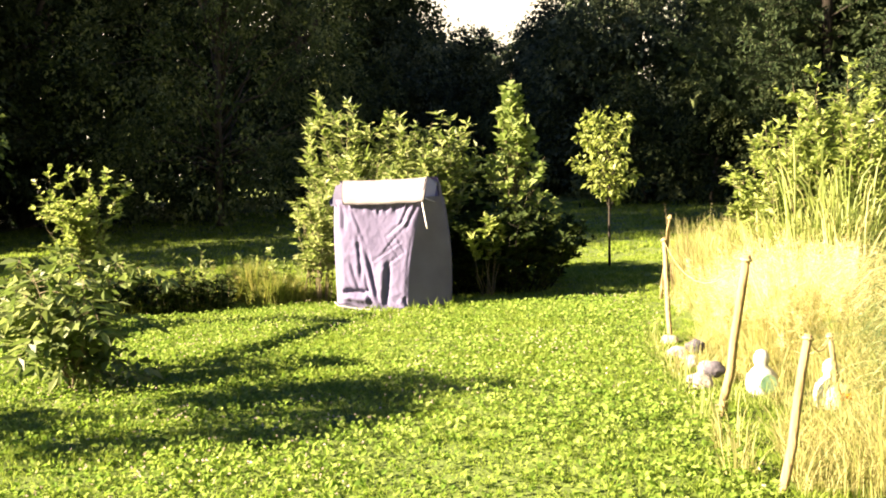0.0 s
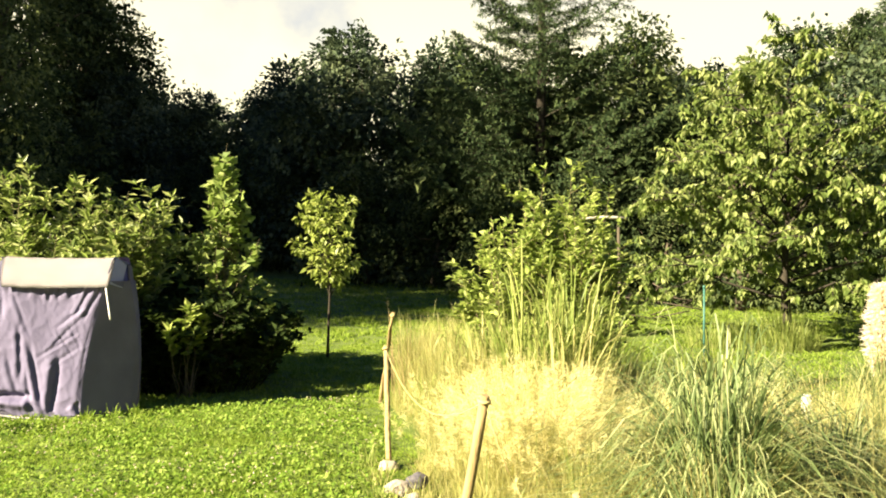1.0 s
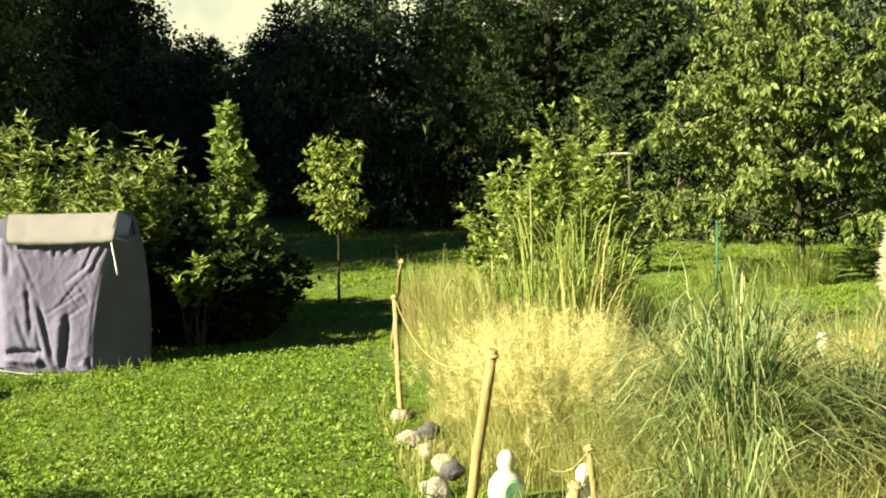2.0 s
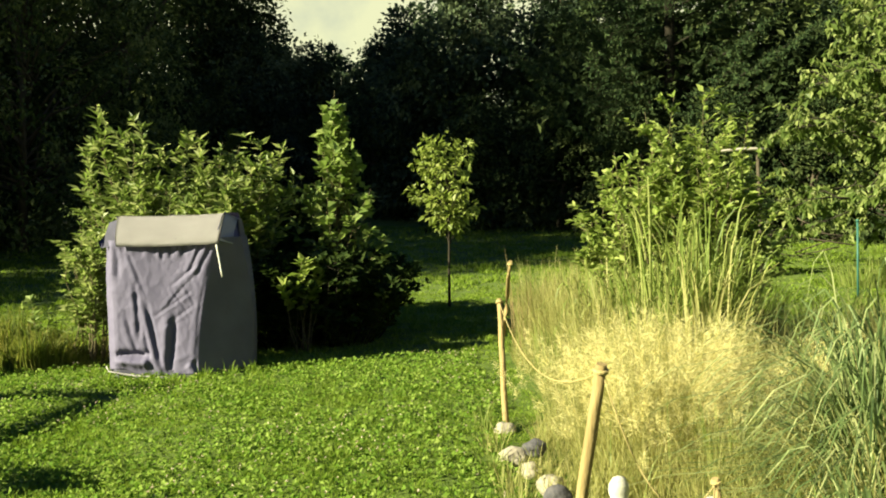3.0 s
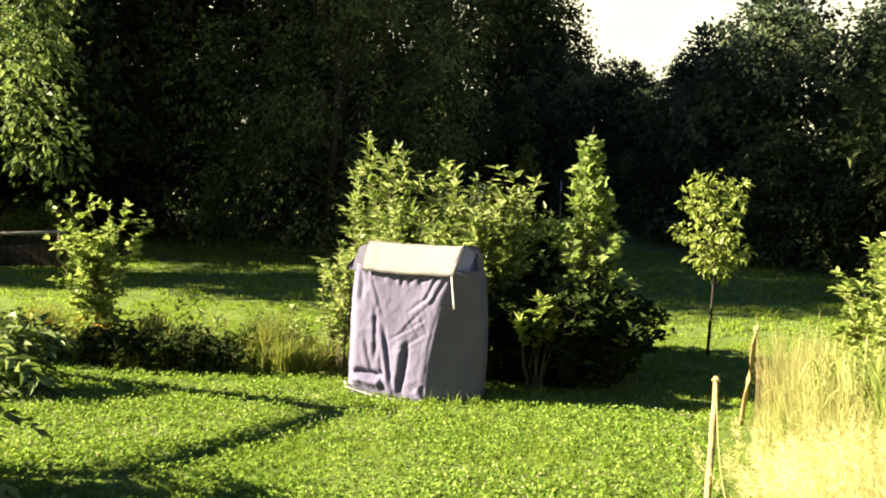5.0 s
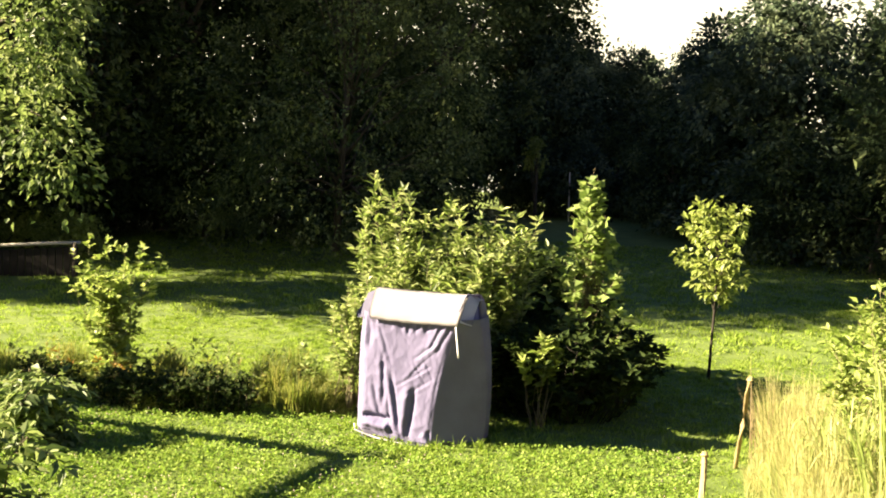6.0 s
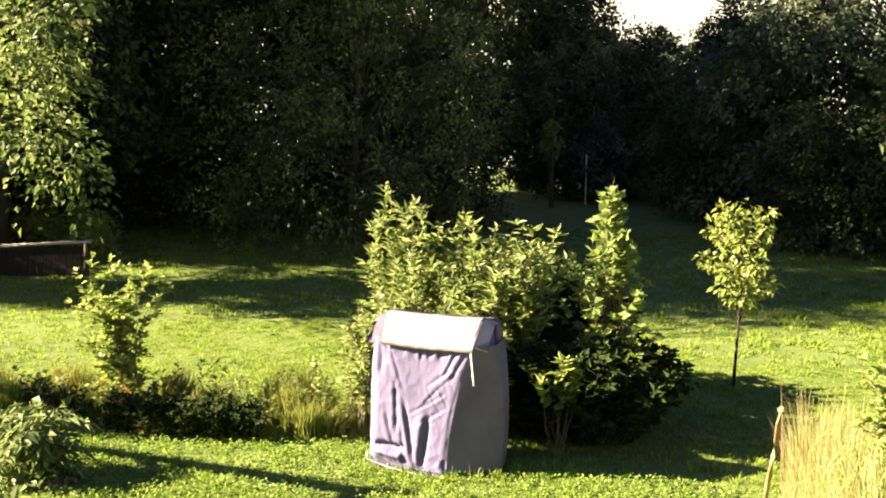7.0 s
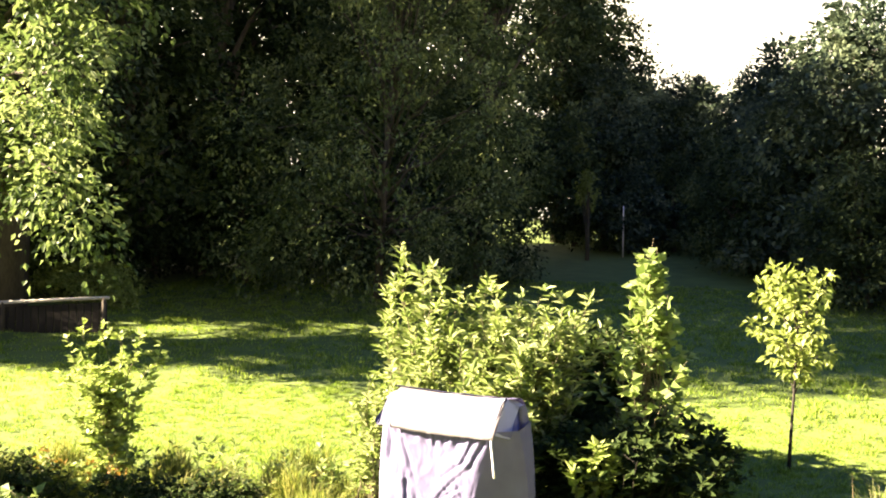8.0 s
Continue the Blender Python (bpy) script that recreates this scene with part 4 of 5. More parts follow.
# ---- long grass strip, left plants ----
def clump(name, at, label, category, mat, n, height, spread, foot, width, seed, segs=4, bend=1.0, group="", upright=0.3, mat2=None, heads=0, split=1):
    """Grass clump: arching blades from a dense foot; optional seed heads."""
    rng = np.random.default_rng(seed)
    root = thing(name, at, label, category, group)
    a, r = rng.uniform(0, 6.28, n), foot * rng.uniform(0, 1, n) ** 0.5
    base = np.stack([np.cos(a) * r, np.sin(a) * r, np.full(n, -0.02)], 1)
    b = a + rng.normal(0, 0.7, n)
    reach = spread * (upright * rng.uniform(0, 1, n) + (1 - upright) * rng.uniform(0.1, 1, n) ** 1.2)
    lean = np.stack([np.cos(b) * reach, np.sin(b) * reach], 1)
    h = height / (1 - 0.30 * bend) * (1.0 - 0.35 * (reach / max(spread, 1e-3)) ** 2)
    h = h * rng.uniform(0.55, 1.15, n)
    share = (a / 6.2832 * split).astype(int) % split
    for k in range(split):
        q = share == k
        mesh_part("tuft", blade_mesh("tuft", base[q], h[q], lean[q], width, rng, segs, bend, 0.3), mat, root)
    if heads:
        k = rng.choice(n, min(heads, n), replace=False)
        P, D = [], []
        for i in k:
            tip = base[i] + np.array([lean[i, 0], lean[i, 1], h[i] * (1 - 0.38 * bend) * 1.0])
            m = 60
            s = rng.uniform(-0.04, 0.30, m)[:, None]
            P.append(tip - np.array([lean[i, 0] * 0.6, lean[i, 1] * 0.6, h[i] * 0.5]) * s)
            D.append(np.tile(unit(np.array([[lean[i, 0], lean[i, 1], h[i] * 0.5]])), (m, 1)))
        mesh_part("seed_fluff", leaf_mesh("seed_fluff", np.concatenate(P), np.concatenate(D), 0.055, 0.0006, rng, 0.1, 1.1), mat2 or mat, root)
    return root


def strip():
    rng = np.random.default_rng(71)
    n = 22000
    s = rng.uniform(0, 1, n)
    x = -7.4 + 5.2 * s + rng.normal(0, 0.05, n)
    y = 10.05 + 0.9 * s ** 1.6 + 0.16 * np.sin(3.3 * x) + 0.10 * np.sin(7.7 * x + 1) + rng.uniform(0, 1, n) ** 1.2 * 1.15
    hump = 0.55 + 0.5 * np.sin(x * 4.1 + np.sin(y * 3)) * np.sin(y * 3.5 + 1) + 0.3 * np.sin(x * 9 + 2 * np.sin(y * 5))
    h = 0.70 * np.clip(hump, 0.18, 1.25)
    root = np.stack([x, y, ground_z(x, y) - 0.01], 1)
    a, r = rng.uniform(0, 6.28, n), rng.uniform(0.05, 0.30, n)
    me = blade_mesh("long_grass", root, h, np.stack([np.cos(a) * r, np.sin(a) * r], 1), 0.011, rng, 3, 1.0, 0.35)
    tagged(mesh_part("long_grass", me, M_ROUGH), "strip of long unmown yellow-green grass", "long grass", kind="stuff")


strip()
shoot_shrub("garden_sapling", (-5.2, 10.75, 0), "sunlit leafy sapling rising from the long grass", "sapling", M_BUSH, stem_shoots(72, 34, 0.42, 0.36, 0.25, 1.42, 0.05)
            + [(0, 0, -0.42, 0.1, 1.92, 0.6), (0, 0, -0.55, 0, 1.74, 0.7), (0, 0, -0.48, -0.2, 1.40, 0.5), (0, 0, 0.42, 0, 1.84, 0.7), (0, 0, 0.62, 0.1, 1.76, 0.7), (0, 0, 0.15, 0, 1.84, 0.6), (0, 0, -0.15, 0.1, 1.9, 0.5), (0, 0, 0.40, 0.2, 1.45, 0.5)], 73, 0.098, 0.064, 15, 0.3, 0.006, twigs=4, twig=0.24)
# Low clumps whose dark leaf colour carries the shade along the strip's foot.
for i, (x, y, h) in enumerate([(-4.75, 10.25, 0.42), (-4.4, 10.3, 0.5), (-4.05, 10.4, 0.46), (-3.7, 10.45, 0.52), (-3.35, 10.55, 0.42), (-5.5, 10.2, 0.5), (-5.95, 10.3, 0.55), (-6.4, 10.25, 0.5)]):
    shoot_shrub("low_bramble", (x, y, 0), "low leafy bramble, darkened for shade at the long grass's foot", "bramble", M_SHADE_LEAF, bush_shoots(500 + i, 22, 0.30, 0.22, h, 0.6, 0.5), 520 + i, 0.075, 0.05, 46, 0.05, 0.004, "brambles along the long grass", twigs=2, twig=0.16)


def ash_bush(at, seed, size, label, stems, leafy=0):
    """Bush of long feathered leaves: each leaf an arching rib with paired leaflets."""
    rng = np.random.default_rng(seed)
    root = thing("ash_bush", at, label, "bush")
    bm = bmesh.new()
    P, D, R, E = [], [], [], []
    for a0, reach, top in stems:
        tip = Vector((math.cos(a0) * reach, math.sin(a0) * reach, top)) * size
        stem = bent((0.01 * math.cos(a0), 0.01 * math.sin(a0), -0.03), tip, 0, 5, rng, 0.03)
        tube(bm, stem, [0.013, 0.011, 0.009, 0.007, 0.005, 0.003], 6)
        for i in range(7 if leafy > 20 else 13):
            u = 0.16 + 0.84 * ((i + 0.5) / (7 if leafy > 20 else 13)) ** 0.9
            k = min(4, int(u * 5))
            q = stem[k].lerp(stem[k + 1], u * 5 - k)
            a = i * 2.4 + rng.normal(0, 0.35)
            length = rng.uniform(0.34, 0.58) * (1.25 - 0.5 * u) * size ** 0.6
            rise = rng.uniform(0.0, 0.5) + 0.25 * u
            out = Vector((math.cos(a), math.sin(a), 0))
            rib = [q + out * length * v + Vector((0, 0, length * (rise * v - 0.75 * v * v))) for v in (0, 0.25, 0.5, 0.75, 1.0)]
            for p in rib:
                p.z = max(p.z, 0.04)
            tube(bm, rib, [0.0035, 0.003, 0.0025, 0.002, 0.001], 4)
            side = Vector((-out.y, out.x, 0))
            for v in np.linspace(0.25, 0.97, 6):
                k2 = min(3, int(v * 4))
                c = rib[k2].lerp(rib[k2 + 1], v * 4 - k2)
                for sg in (-1, 1):
                    P.append(c)
                    D.append(side * sg + out * 0.55 + Vector((0, 0, rng.uniform(-0.35, 0.1))))
            P.append(rib[-1])
            D.append(out + Vector((0, 0, -0.5)))
        for i in range(leafy):
            u = rng.uniform(0.12, 0.95)
            k = min(4, int(u * 5))
            q = stem[k].lerp(stem[k + 1], u * 5 - k)
            a = rng.uniform(0, 6.28)
            end = q + Vector((math.cos(a), math.sin(a), rng.uniform(-0.2, 0.7))) * rng.uniform(0.10, 0.26) * size
            tube(bm, [q, end], [0.0025, 0.001], 4)
            for v in (0.5, 0.75, 0.9, 1.0):
                R.append(q.lerp(end, v))
                E.append((end - q).normalized() + Vector(rng.normal(0, 0.5, 3)))
    tagged(part("stem_mass", bm, M_TWIG, root), kind="stuff")
    if leafy:
        tagged(mesh_part("foliage", leaf_mesh("foliage", np.array(R), np.array(E), 0.115, 0.088, rng, 0.35, 0.3), M_WALNUT, root), kind="stuff")
    mesh_part("foliage", leaf_mesh("foliage", np.array(P), np.array(D), 0.150, 0.064, rng, 0.2, 0.15), M_WALNUT, root)


ash_bush((-4.6, 8.7, 0), 75, 0.62, "low bush with long feathered leaves on the lawn", [(0.2, 0.36, 1.02), (1.4, 0.35, 1.05), (2.4, 0.5, 1.1), (3.3, 0.45, 1.0), (4.3, 0.25, 0.9), (5.4, 0.4, 0.95)], 14)
ash_bush((-2.96, 6.08, 0), 77, 0.98, "broad-leaved seedling bush with feathered leaves on the lawn", [(0.4, 0.42, 0.95), (2.8, 0.46, 1.02), (1.7, 0.2, 1.05), (4.2, 0.25, 0.9), (3.4, 0.30, 0.75), (5.6, 0.30, 0.85)], 24)
shoot_shrub("broadleaf_plant", (-0.02, 11.35, 0), "upright plant with broad pale green leaves beside the chair", "plant", M_BUSH, bush_shoots(79, 9, 0.26, 0.18, 1.0, 0.75, 0.3), 79, 0.14, 0.09, 22, 0.62, 0.006)
shoot_shrub("small_weed", (-3.35, 12.3, 0), "single upright weed in the lawn", "weed", M_MAPLE, [(0, 0, 0.0, 0, 0.55), (0, 0, 0.04, 0, 0.5)], 76, 0.07, 0.04, 40, 0.4, 0.006)
shoot_shrub("small_weed", (-2.75, 11.2, 0), "leafy weed beside the shrub", "weed", M_MAPLE, [(0, 0, -0.1, 0, 0.75), (0, 0, 0.08, 0, 0.6), (0, 0, 0.0, 0, 0.5)], 78, 0.10, 0.05, 40, 0.3, 0.006)

rng_w = np.random.default_rng(150)
for i in range(20):
    x = -6.9 + 4.5 * (i + rng_w.uniform(0.1, 0.9)) / 20
    y = 10.2 + 0.9 * ((x + 7.4) / 5.2) ** 1.6 + rng_w.uniform(0.0, 0.5)
    leaf = (M_ROUGH, M_WALNUT, M_BUSH, M_ROUGH, M_WILLOW)[i % 5]
    label = "leafy green weed standing in the long grass"
    if i in (5, 7, 8):
        leaf, label = M_AUTUMN, "reddish autumn-coloured weed in the long grass"
    shoot_shrub("leafy_weed", (x, y, 0), label, "weed", leaf, bush_shoots(150 + i, int(rng_w.integers(4, 9)), 0.26, 0.2, rng_w.uniform(0.3, 0.85), 0.5, 0.4), 160 + i, rng_w.uniform(0.06, 0.12), rng_w.uniform(0.022, 0.045), 36, 0.1, 0.004, "weeds in the long grass")

# ---- flower bed with grasses ----
BLUE, TUFT = "blue-green sedge clumps in the bed", "grass tufts of the bed"
clump("feather_grass", (2.3, 6.2, 0), "golden feathery ornamental grass glowing in sunlight", "ornamental grass", M_STRAW, 1500, 0.97, 0.50, 0.30, 0.0030, 80, 4, 0.9, "golden feather grass in the bed", 0.4, M_FLUFF, 300, 5)
clump("feather_grass", (2.15, 7.1, 0), "soft golden feather grass behind the stakes", "ornamental grass", M_STRAW, 700, 0.8, 0.45, 0.28, 0.0030, 81, 4, 0.9, "golden feather grass in the bed", 0.4, M_FLUFF, 50, 4)
clump("feather_grass", (3.9, 6.5, 0), "low golden feather grass in the bed's middle", "ornamental grass", M_STRAW, 900, 0.75, 0.6, 0.38, 0.003, 82, 4, 0.9, "golden feather grass in the bed", 0.4, M_FLUFF, 150, 4)
for i, (x, y, h, sp, n) in enumerate([(2.85, 4.95, 1.08, 1.15, 1150), (3.75, 5.25, 0.70, 0.70, 480), (2.35, 4.15, 0.68, 0.65, 360)]):
    clump("sedge", (x, y, 0), "arching blue-green sedge clump with some dry blades", "sedge", M_SEDGE, n, h, sp, 0.17, 0.014, 90 + i, 7, 1.6, BLUE, 0.15, None, 0, 7)
for i, (x, y, h) in enumerate([(2.8, 4.9, 0.95), (3.6, 5.1, 0.9), (3.25, 5.7, 0.9), (2.45, 4.5, 0.7), (4.3, 5.6, 0.8), (4.5, 6.4, 0.85), (3.3, 6.3, 0.9), (5.1, 6.9, 0.85), (4.1, 4.9, 0.7), (5.0, 5.9, 0.75)]):
    clump("dry_grass", (x, y, 0), "dry straw-coloured stems growing through the sedge", "dry grass", M_STRAW, 260, h, 0.75, 0.34, 0.006, 480 + i, 5, 1.0, "dry stems in the sedge", 0.4)
for i, (x, y, h, n, leaf) in enumerate([(3.15, 8.5, 1.75, 120, M_REED), (2.9, 8.95, 1.25, 80, M_DRY), (3.5, 8.6, 1.7, 130, M_REED), (3.3, 8.1, 1.3, 110, M_DRY), (3.85, 8.9, 1.55, 100, M_REED)]):
    clump("tall_reed", (x, y, 0), "tall upright green reed grass" if leaf is M_REED else "tall straw-coloured reed grass", "reed grass", leaf, int(n * 1.4), h * 0.92, 0.75, 0.28, 0.020, 95 + 7 * i, 6, 1.15, "reeds before the bush", 0.65, None, 0, 4)


def bed_grass(mat, n, h0, h1, width, seed, label, far=11.1, reach=4.2, bend=0.5):
    """Thin upright grass all over the bed, low along its edge."""
    rng = np.random.default_rng(seed)
    y = rng.uniform(3.6, far, n)
    x = bed_edge(y) + 0.10 + np.clip((y - 6.5) * 0.12, 0.0, 0.28) + reach * rng.uniform(0, 1, n) ** 1.3 * np.clip((y - 2.4) / 3.5, 0.45, 1)
    thick = np.sin(x * 3.1 + 1.3 * np.sin(y * 2.2)) * np.sin(y * 2.6 + np.sin(x * 1.9))
    ok = (rng.uniform(-0.9, 1.2, n) < thick + 0.3) & ~((abs(x - 1.85) < 0.30) & (y > 4.3) & (y < 5.6))
    x, y, thick = x[ok], y[ok], thick[ok]
    inside = x - bed_edge(y)
    h = rng.uniform(h0, h1, len(x)) * (0.75 + 0.35 * thick) * np.where(y < 7.2, np.clip(inside / 0.5, 0.45, 1), np.clip(inside / 0.8, 0.28, 1))
    a, r = rng.uniform(0, 6.28, len(x)), h * rng.uniform(0.10, 0.75, len(x))
    root = np.stack([x, y, np.full(len(x), -0.02)], 1)
    me = blade_mesh("bed_grass", root, h, np.stack([np.cos(a) * r, np.sin(a) * r], 1), width, rng, 4, bend, 0.3)
    tagged(mesh_part("bed_grass", me, mat), label, "grass", kind="stuff")


bed_grass(M_DRY, 14000, 0.4, 1.0, 0.0045, 141, "thin dry straw stems standing all over the bed")
bed_grass(M_REED, 4500, 0.3, 0.85, 0.008, 142, "fresh green grass blades among the straw")
bed_grass(M_STRAW, 9000, 0.45, 1.05, 0.0035, 143, "fine golden grass stems in the bed")
bed_grass(M_OLIVE, 30000, 0.35, 0.80, 0.0048, 144, "dense olive-gold grass filling the bed's front", 10.4, 2.3, 1.0)
for i, (x, y) in enumerate([(1.40, 6.6), (1.45, 6.2), (1.36, 5.5), (1.44, 5.85), (1.62, 5.3), (1.5, 7.0), (1.33, 4.8), (1.36, 4.3), (1.72, 5.15), (1.9, 5.2), (1.52, 7.6), (1.3, 3.9)]):
    clump("grass_tuft", (x, y, 0), "tuft of unmown grass along the bed's stones", "grass tuft", (M_REED, M_DRY)[i % 2], 46, 0.20 + 0.04 * (i % 4), 0.14, 0.08, 0.008, 430 + i, 3, 0.7, "grass tufts at the bed's edge", 0.5)
rng_bed = np.random.default_rng(120)
spots = []
while len(spots) < 94:
    y = rng_bed.uniform(3.6, 11.0)
    x = float(bed_edge(y)) + (0.28 if y < 6.8 else 0.58) + (3.9 if y > 5.5 else 2.2) * rng_bed.uniform(0, 1) ** 1.25
    if all((x - a) ** 2 + (y - b) ** 2 > 0.09 for a, b in spots) and not (abs(x - 1.85) < 0.32 and 4.4 < y < 5.7):
        spots.append((x, y))
KINDS = [(M_DRY, "tuft of dry straw-coloured grass in the bed", 0.007), (M_REED, "tuft of fresh green grass in the bed", 0.010), (M_STRAW, "tuft of golden thin-bladed grass in the bed", 0.005), (M_SEDGE, "small tuft of grey-green sedge in the bed", 0.009)]
for i, (x, y) in enumerate(spots):
    k = rng_bed.choice(4, p=(0.42, 0.24, 0.22, 0.12))
    h = rng_bed.uniform(0.35, 0.85) * (1.0 if y > 5.2 else 0.85)
    clump("grass_tuft", (x, y, 0), KINDS[k][1], "grass tuft", KINDS[k][0], int(rng_bed.uniform(70, 170)), h, rng_bed.uniform(0.2, 0.42), 0.13, KINDS[k][2], 200 + i, 4, rng_bed.uniform(0.3, 0.9), TUFT, 0.6)
for i, (x, y, h) in enumerate([(2.5, 8.1, 0.78), (2.62, 8.8, 0.9), (2.65, 7.7, 0.85), (2.6, 9.4, 0.85), (2.8, 9.2, 0.95), (3.2, 7.4, 0.85), (2.62, 10.35, 0.95), (2.85, 10.6, 1.0), (2.58, 10.8, 0.95), (2.66, 9.9, 0.95), (3.0, 10.3, 1.05), (3.05, 9.7, 1.0), (2.6, 11.1, 1.0), (3.25, 10.9, 1.05), (2.95, 11.2, 1.0)]):
    clump("dry_grass", (x, y, 0), "tall tuft of dry golden grass behind the stakes", "dry grass", (M_DRY, M_OLIVE, M_STRAW, M_OLIVE)[i % 4], 480, h, 0.40, 0.24, 0.0048, 460 + i, 5, 1.0, "tall dry tufts in the bed", 0.5)
for i, (x, y, h) in enumerate([(2.75, 9.55, 0.95), (3.05, 10.0, 1.05), (2.9, 9.1, 0.9), (3.3, 9.4, 1.0)]):
    clump("arching_reed", (x, y, 0), "pale green reed with broad arching blades", "reed grass", M_REED, 60, h, 0.62, 0.12, 0.028, 580 + i, 7, 1.7, "arching reeds in the bed", 0.35)
clump("dock_plant", (2.45, 10.6, 0), "russet seed heads on dry stalks", "seed heads", M_RUSSET, 40, 1.2, 0.3, 0.22, 0.010, 115, 3, 0.3, "", 0.7, M_RUSSET, 0)
shoot_shrub("bright_bush", (3.78, 9.9, 0), "dense bright green leafy bush behind the reeds", "bush", M_BUSH, bush_shoots(116, 110, 1.0, 0.8, 2.2, 0.55, 0.45)
            + [(0, 0, 0.0, 0, 2.6), (0, 0, 0.3, 0, 2.65), (0.2, 0, 0.75, 0, 2.4), (-0.2, 0, -0.3, 0, 2.45), (0.3, 0, 0.55, 0, 2.45)], 117, 0.10, 0.050, 24, 0.08, twigs=7, twig=0.32)
clump("pampas_grass", (7.25, 9.0, 0), "pampas grass with large creamy plume", "pampas grass", M_SEDGE, 500, 0.8, 0.6, 0.2, 0.012, 118, 4, 1.0)


def plume():
    rng = np.random.default_rng(119)
    root = thing("pampas_plume", (7.27, 9.0, 0), "large creamy white feathery plume on its stalk", "plume")
    bm = bmesh.new()
    tube(bm, [(0, 0, 0), (0.01, 0, 0.4), (0, 0, 1.3)], [0.012, 0.01, 0.004], 6)
    part("stalk", bm, M_STAKE, root)
    n = 2600
    s = rng.uniform(0, 1, n)
    a, r = rng.uniform(0, 6.28, n), 0.13 * np.sin(np.pi * np.clip(s * 0.9 + 0.08, 0, 1)) * rng.uniform(0.3, 1, n)
    p = np.stack([np.cos(a) * r, np.sin(a) * r, 0.4 + 0.95 * s], 1)
    d = np.stack([np.cos(a), np.sin(a), np.full(n, 0.6)], 1)
    mesh_part("plumage", leaf_mesh("plumage", p, d, 0.11, 0.02, rng, 0.3, 0.4), M_PLUME, root)


plume()


def stake(at, top, r, label="round weathered wooden stake leaning at the bed's edge"):
    root = thing("garden_stake", at, label, "stake", "stakes along the bed")
    d = Vector(top) - Vector(at)
    rng = np.random.default_rng(int(abs(at[1]) * 100))
    bm = bmesh.new()
    pts = bent((0, 0, -0.05), d, 0, 6, rng, 0.004)
    tube(bm, pts, [r, r, r * 0.98, r * 0.96, r * 0.95, r * 0.92, r * 0.85], 9)
    pole = part("pole", bm, M_STAKE, root)
    bm = bmesh.new()
    tube(bm, [d * 0.965, d * 0.98], [r * 1.25, r * 1.25], 9)
    part("rope_loop", bm, M_ROPE, pole)
    return Vector(top)


tops = [stake((2.13, 10.7, 0), (2.17, 10.2, 1.02), 0.023), stake((1.66, 7.5, 0), (1.69, 7.9, 0.88), 0.023), stake((1.47, 4.95, 0), (1.58, 4.75, 0.945), 0.025), stake((1.42, 3.70, 0), (1.58, 3.8, 0.66), 0.021, "thick weathered wooden stake in the dry grass"), stake((2.08, 4.75, 0), (1.97, 4.65, 0.52), 0.016)]
for a, b, sag in ((1, 2, -0.24), (2, 4, -0.26), (4, 3, -0.06)):
    rope = thing("rope", tops[a], "thin pale rope sagging between stakes", "rope", "rope between the stakes")
    bm = bmesh.new()
    tube(bm, bent((0, 0, -0.025), tops[b] - tops[a] + Vector((0, 0, -0.025)), sag, 12), [0.0030] * 13, 6)
    part("strand", bm, M_ROPE, rope)


def stone(at, size, mat, seed, label):
    bm = bmesh.new()
    bmesh.ops.create_icosphere(bm, subdivisions=3, radius=1)
    for v in bm.verts:
        k = 1 + 0.28 * noise.noise(v.co * 1.3 + Vector((seed, 0, 0))) + 0.08 * noise.noise(v.co * 4 + Vector((seed, 3, 0)))
        v.co = Vector((v.co.x * size[0], v.co.y * size[1], v.co.z * size[2])) * k
    for f in bm.faces:
        f.smooth = True
    low = min(v.co.z for v in bm.verts)
    for v in bm.verts:
        v.co.z -= low + 0.02
    ob = part("border_stone", bm, mat)
    ob.location = at
    tagged(ob, label, "stone", "stones edging the bed")


for i, (x, y, sx, sy, sz) in enumerate([(1.58, 6.72, 0.095, 0.075, 0.06), (1.50, 5.62, 0.085, 0.075, 0.075), (1.68, 6.15, 0.08, 0.08, 0.06), (1.64, 7.45, 0.08, 0.07, 0.05), (1.62, 6.45, 0.07, 0.06, 0.05)]):
    stone((x, y, 0), (sx, sy, sz), M_STONE, i * 3.1, "pale rounded field stone edging the bed")
stone((1.68, 6.62, 0.08), (0.07, 0.06, 0.05), M_SLATE, 31, "small dark stone lying on the border stones")
stone((1.62, 5.75, 0.08), (0.07, 0.05, 0.05), M_SLATE, 37, "small dark stone lying on the border stones")


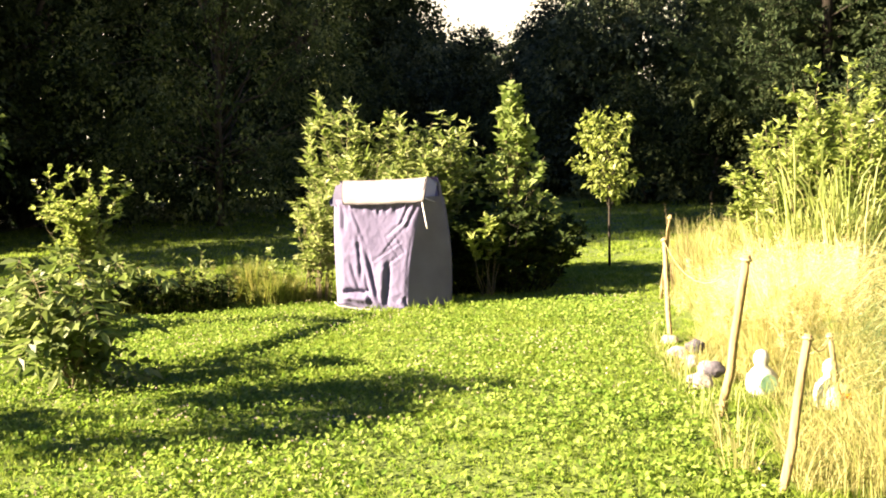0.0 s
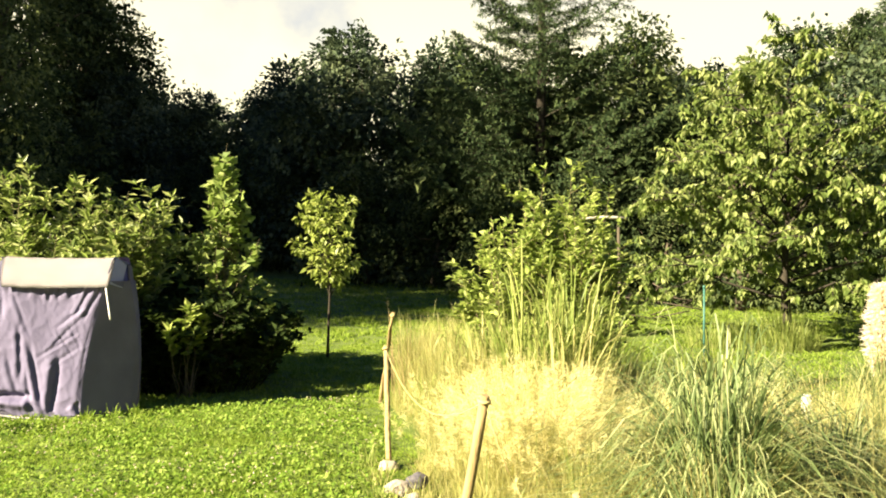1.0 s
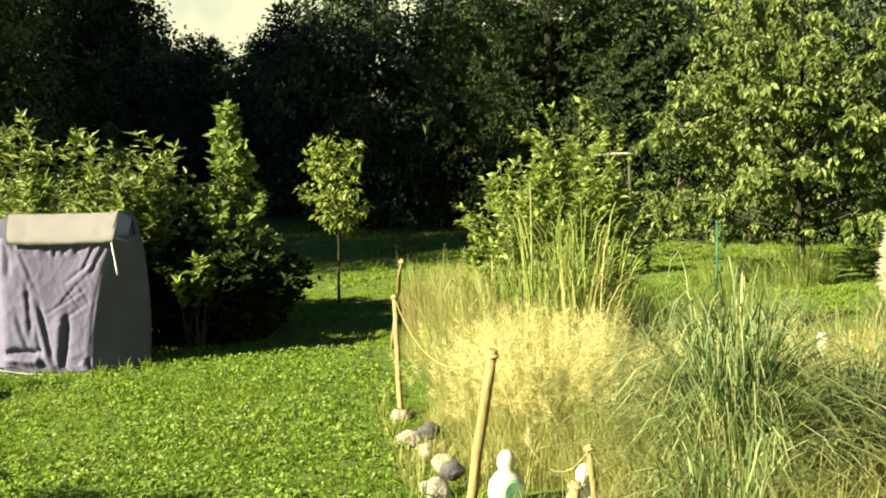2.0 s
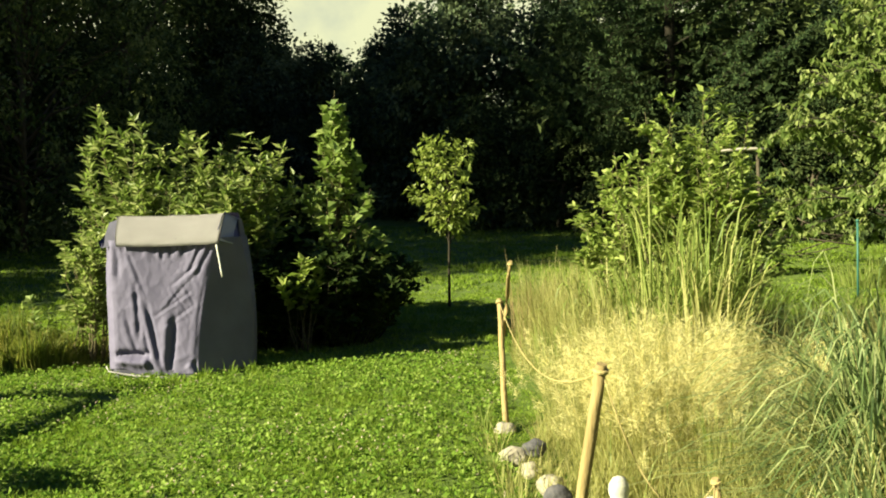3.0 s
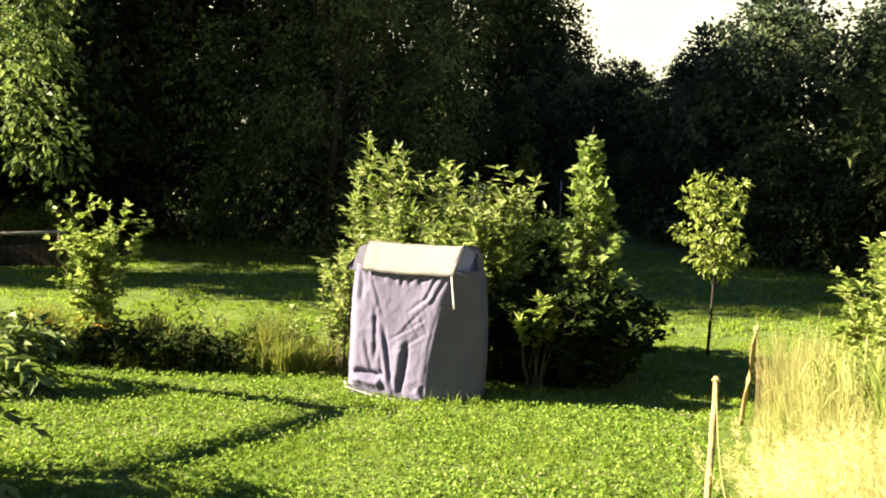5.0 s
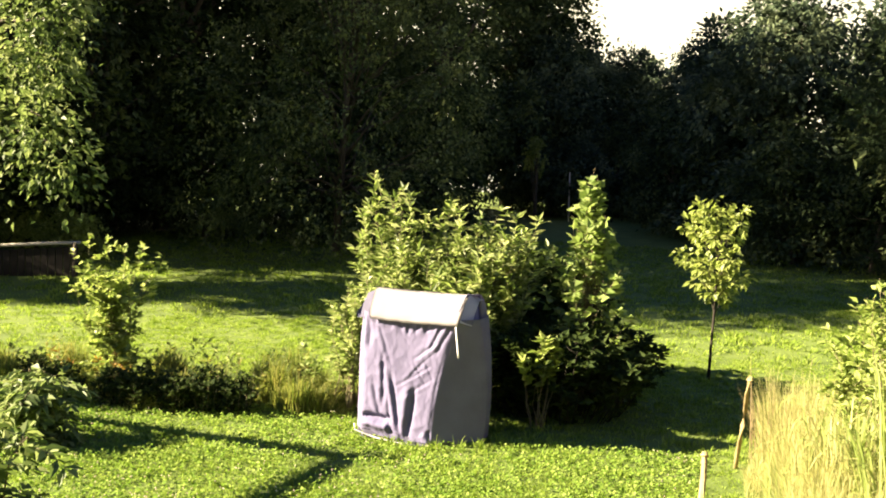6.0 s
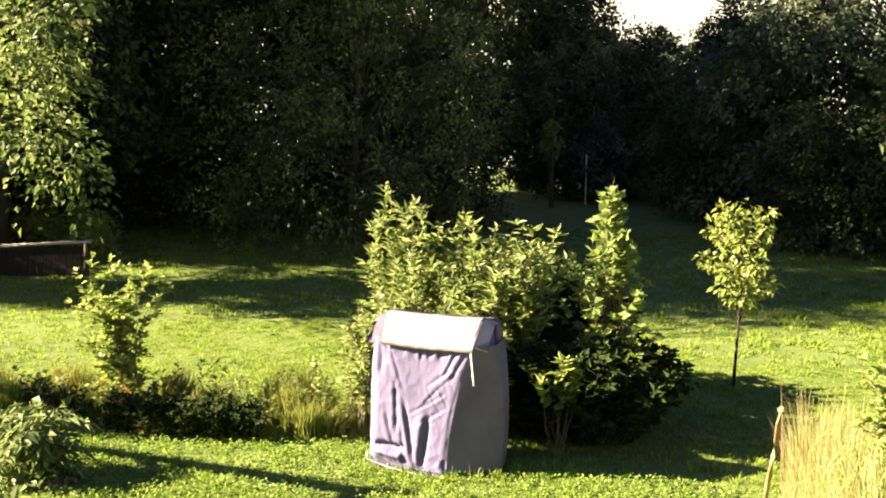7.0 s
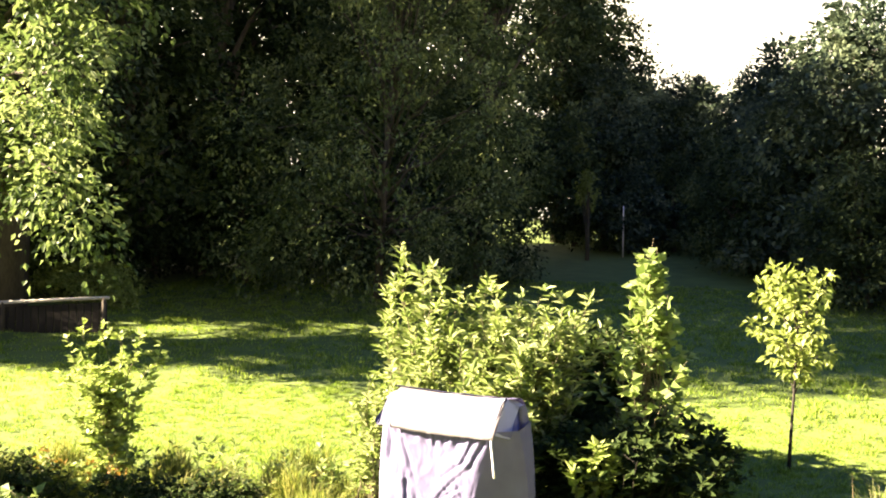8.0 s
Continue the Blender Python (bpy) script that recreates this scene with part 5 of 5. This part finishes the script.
def ornament(at, turn, disc, label):
    """White glazed garden figure as a plain rounded shape: squat body, small head."""
    root = thing("garden_ornament", at, label, "ornament", "ornaments at the bed", turn)
    bm = bmesh.new()
    prof = [(0.0, 0.0), (0.078, 0.0), (0.096, 0.04), (0.102, 0.09), (0.092, 0.14), (0.062, 0.175), (0.040, 0.195), (0.050, 0.225), (0.048, 0.260), (0.029, 0.290), (0.0, 0.30)]
    rings = [[bm.verts.new((r * math.cos(a), 0.8 * r * math.sin(a), z)) for a in [2 * math.pi * k / 20 for k in range(20)]] for r, z in prof[1:-1]]
    for a, b in zip(rings, rings[1:]):
        for k in range(20):
            bm.faces.new((a[k], a[(k + 1) % 20], b[(k + 1) % 20], b[k])).smooth = True
    bm.faces.new(rings[0][::-1])
    cap = bm.verts.new((0, 0, 0.30))
    for k in range(20):
        bm.faces.new((rings[-1][k], rings[-1][(k + 1) % 20], cap)).smooth = True
    figure = part("figure", bm, M_WHITE, root)
    if disc:
        bm = bmesh.new()
        tube(bm, [(0, -0.070, 0.10), (0, -0.092, 0.10)], [0.058, 0.054], 20)
        part("dial", bm, M_GLAZE, figure, "round green glazed dial")


ornament((1.84, 5.44, 0), 10, True, "small white garden figure with a round green dial")
ornament((2.14, 5.1, 0), -15, False, "small plain white garden figure in dry grass")


def marigold(at, seed):
    rng = np.random.default_rng(seed)
    root = thing("orange_flower", at, "orange flower among the dry grass", "flower")
    bm = bmesh.new()
    tube(bm, [(0, 0, 0), (0.01, 0, 0.22)], [0.004, 0.003], 5)
    part("stem", bm, M_REED, root)
    a = rng.uniform(0, 6.28, 40)
    d = np.stack([np.cos(a), np.sin(a), rng.uniform(-0.1, 0.9, 40)], 1)
    mesh_part("blossom", leaf_mesh("blossom", np.tile([[0.01, 0, 0.22]], (40, 1)), d, 0.05, 0.022, rng, 0, 0.1), M_ORANGE, root)


marigold((1.96, 4.45, 0), 131)

for i, (x, y) in enumerate([(-0.62, 10.12), (-0.42, 10.22), (-0.85, 10.02), (-1.3, 9.97), (-0.25, 10.5), (-1.75, 9.95)]):
    clump("grass_tuft", (x, y, 0), "tuft of taller grass at the covered chair's foot", "grass tuft", M_LAWN, 40, 0.17, 0.10, 0.06, 0.008, 400 + i, 3, 0.7, "grass tufts at the chair", 0.5)

# ---- farther things ----
def fence_pole(at, top, label):
    root = thing("fence_pole", at, label, "fence pole", "green fence poles")
    bm = bmesh.new()
    tube(bm, [(0, 0, -0.05), (0, 0, top - 0.04)], [0.018, 0.018], 10)
    shaft = part("tube", bm, M_STEEL, root)
    bm = bmesh.new()
    tube(bm, [(0, 0, top - 0.045), (0, 0, top - 0.005), (0, 0, top)], [0.026, 0.026, 0.012], 10)
    part("cap", bm, M_STEEL, shaft)


fence_pole((8.45, 14.6, 0), 1.24, "thin green coated steel fence pole in the lawn")
fence_pole((11.9, 14.6, 0), 1.24, "thin green coated steel fence pole under the cherry tree")

bm = bmesh.new()
post = thing("white_post", (4.87, 7.0, 0), "short white wooden post in the dry grass", "post")
tube(bm, [(0, 0, -0.05), (0, 0, 0.5), (0, 0, 0.54)], [0.045, 0.045, 0.03], 10)
part("shaft", bm, M_WHITE, post)

stick = thing("marker_stick", (-3.55, 44, gz(-3.55, 44)), "thin pale marker stick far back on the lawn", "stick")
bm = bmesh.new()
tube(bm, [(0, 0, -0.05), (-0.05, 0, 2.4)], [0.04, 0.035], 7)
part("shaft", bm, M_WHITE, stick)

rail = thing("rail_fence", (-13.3, 19.5, gz(-13.3, 19.5)), "pale grey rail with added boards, dark as the shade below it", "fence")
bm = bmesh.new()
tube(bm, [(-2.2, -0.3, 0.66), (0.62, 0.416, 0.893)], [0.045, 0.04], 9)
part("rail", bm, M_GREYWOOD, rail)
for px, py, pz in ((-1.9, -0.22, 0.70), (0.5, 0.39, 0.89)):
    bm = bmesh.new()
    tube(bm, [(px, py, -0.1), (px, py, pz)], [0.06, 0.05], 9)
    part("post", bm, M_BARK, rail)

# Boards added under the rail, coloured near-black as the shade there.
for k in range(15):
    u = (k + 0.5) / 15
    px, py, pz = -2.15 + 2.72 * u, -0.27 + 0.69 * u, 0.60 + 0.24 * u
    bm = bmesh.new()
    bmesh.ops.create_cube(bm, size=1, matrix=Matrix.Translation((px, py, pz / 2 - 0.05)) @ Matrix.Rotation(0.25, 4, "Z") @ Matrix.Diagonal((0.170, 0.025, pz, 1)))
    part("board", bm, M_FENCE, rail)

log = thing("fallen_branch", (8.0, 18.0, gz(8, 18)), "pale bare branch propped on a forked stick", "branch")
bm = bmesh.new()
tube(bm, bent((-0.5, 0, 2.42), (0.65, 0, 2.46), 0.04, 4), [0.018, 0.03, 0.035, 0.035, 0.03], 7)
part("limb", bm, M_GREYWOOD, log)
bm = bmesh.new()
tube(bm, [(0.45, 0.05, 2.44), (0.55, 0.1, -0.05)], [0.03, 0.05], 7)
part("prop", bm, M_BARK, log)

for i, (x, y, h) in enumerate([(9.9, 15.6, 0.75), (10.5, 15.3, 0.9), (11.0, 15.5, 0.7), (9.3, 15.9, 0.55)]):
    clump("lawn_edge_grass", (x, y, gz(x, y)), "pale green unmown grass at the cherry tree's foot", "long grass", M_REED, 320, h, 0.6, 0.4, 0.012, 540 + i, 4, 0.8, "long grass under the cherry tree", 0.5)


def brushwood(at, seed):
    rng = np.random.default_rng(seed)
    root = thing("brushwood_pile", at, "heap of grey cut brushwood before the wood", "brushwood")
    bm = bmesh.new()
    for _ in range(40):
        c = np.array([rng.uniform(-1.6, 1.6), rng.uniform(-0.5, 0.5), rng.uniform(0.05, 0.7)])
        d = unit(rng.normal(0, 1, (1, 3)))[0] * rng.uniform(0.4, 0.9)
        d[2] *= 0.45
        a, b = c - d, c + d
        a[2], b[2] = max(a[2], 0.02), max(b[2], 0.02)
        tube(bm, [a, c, b], [0.018, 0.014, 0.006], 5)
    tagged(part("brushwood", bm, M_BARK, root), kind="stuff")


brushwood((9.6, 20.5, gz(9.6, 20.5)), 301)
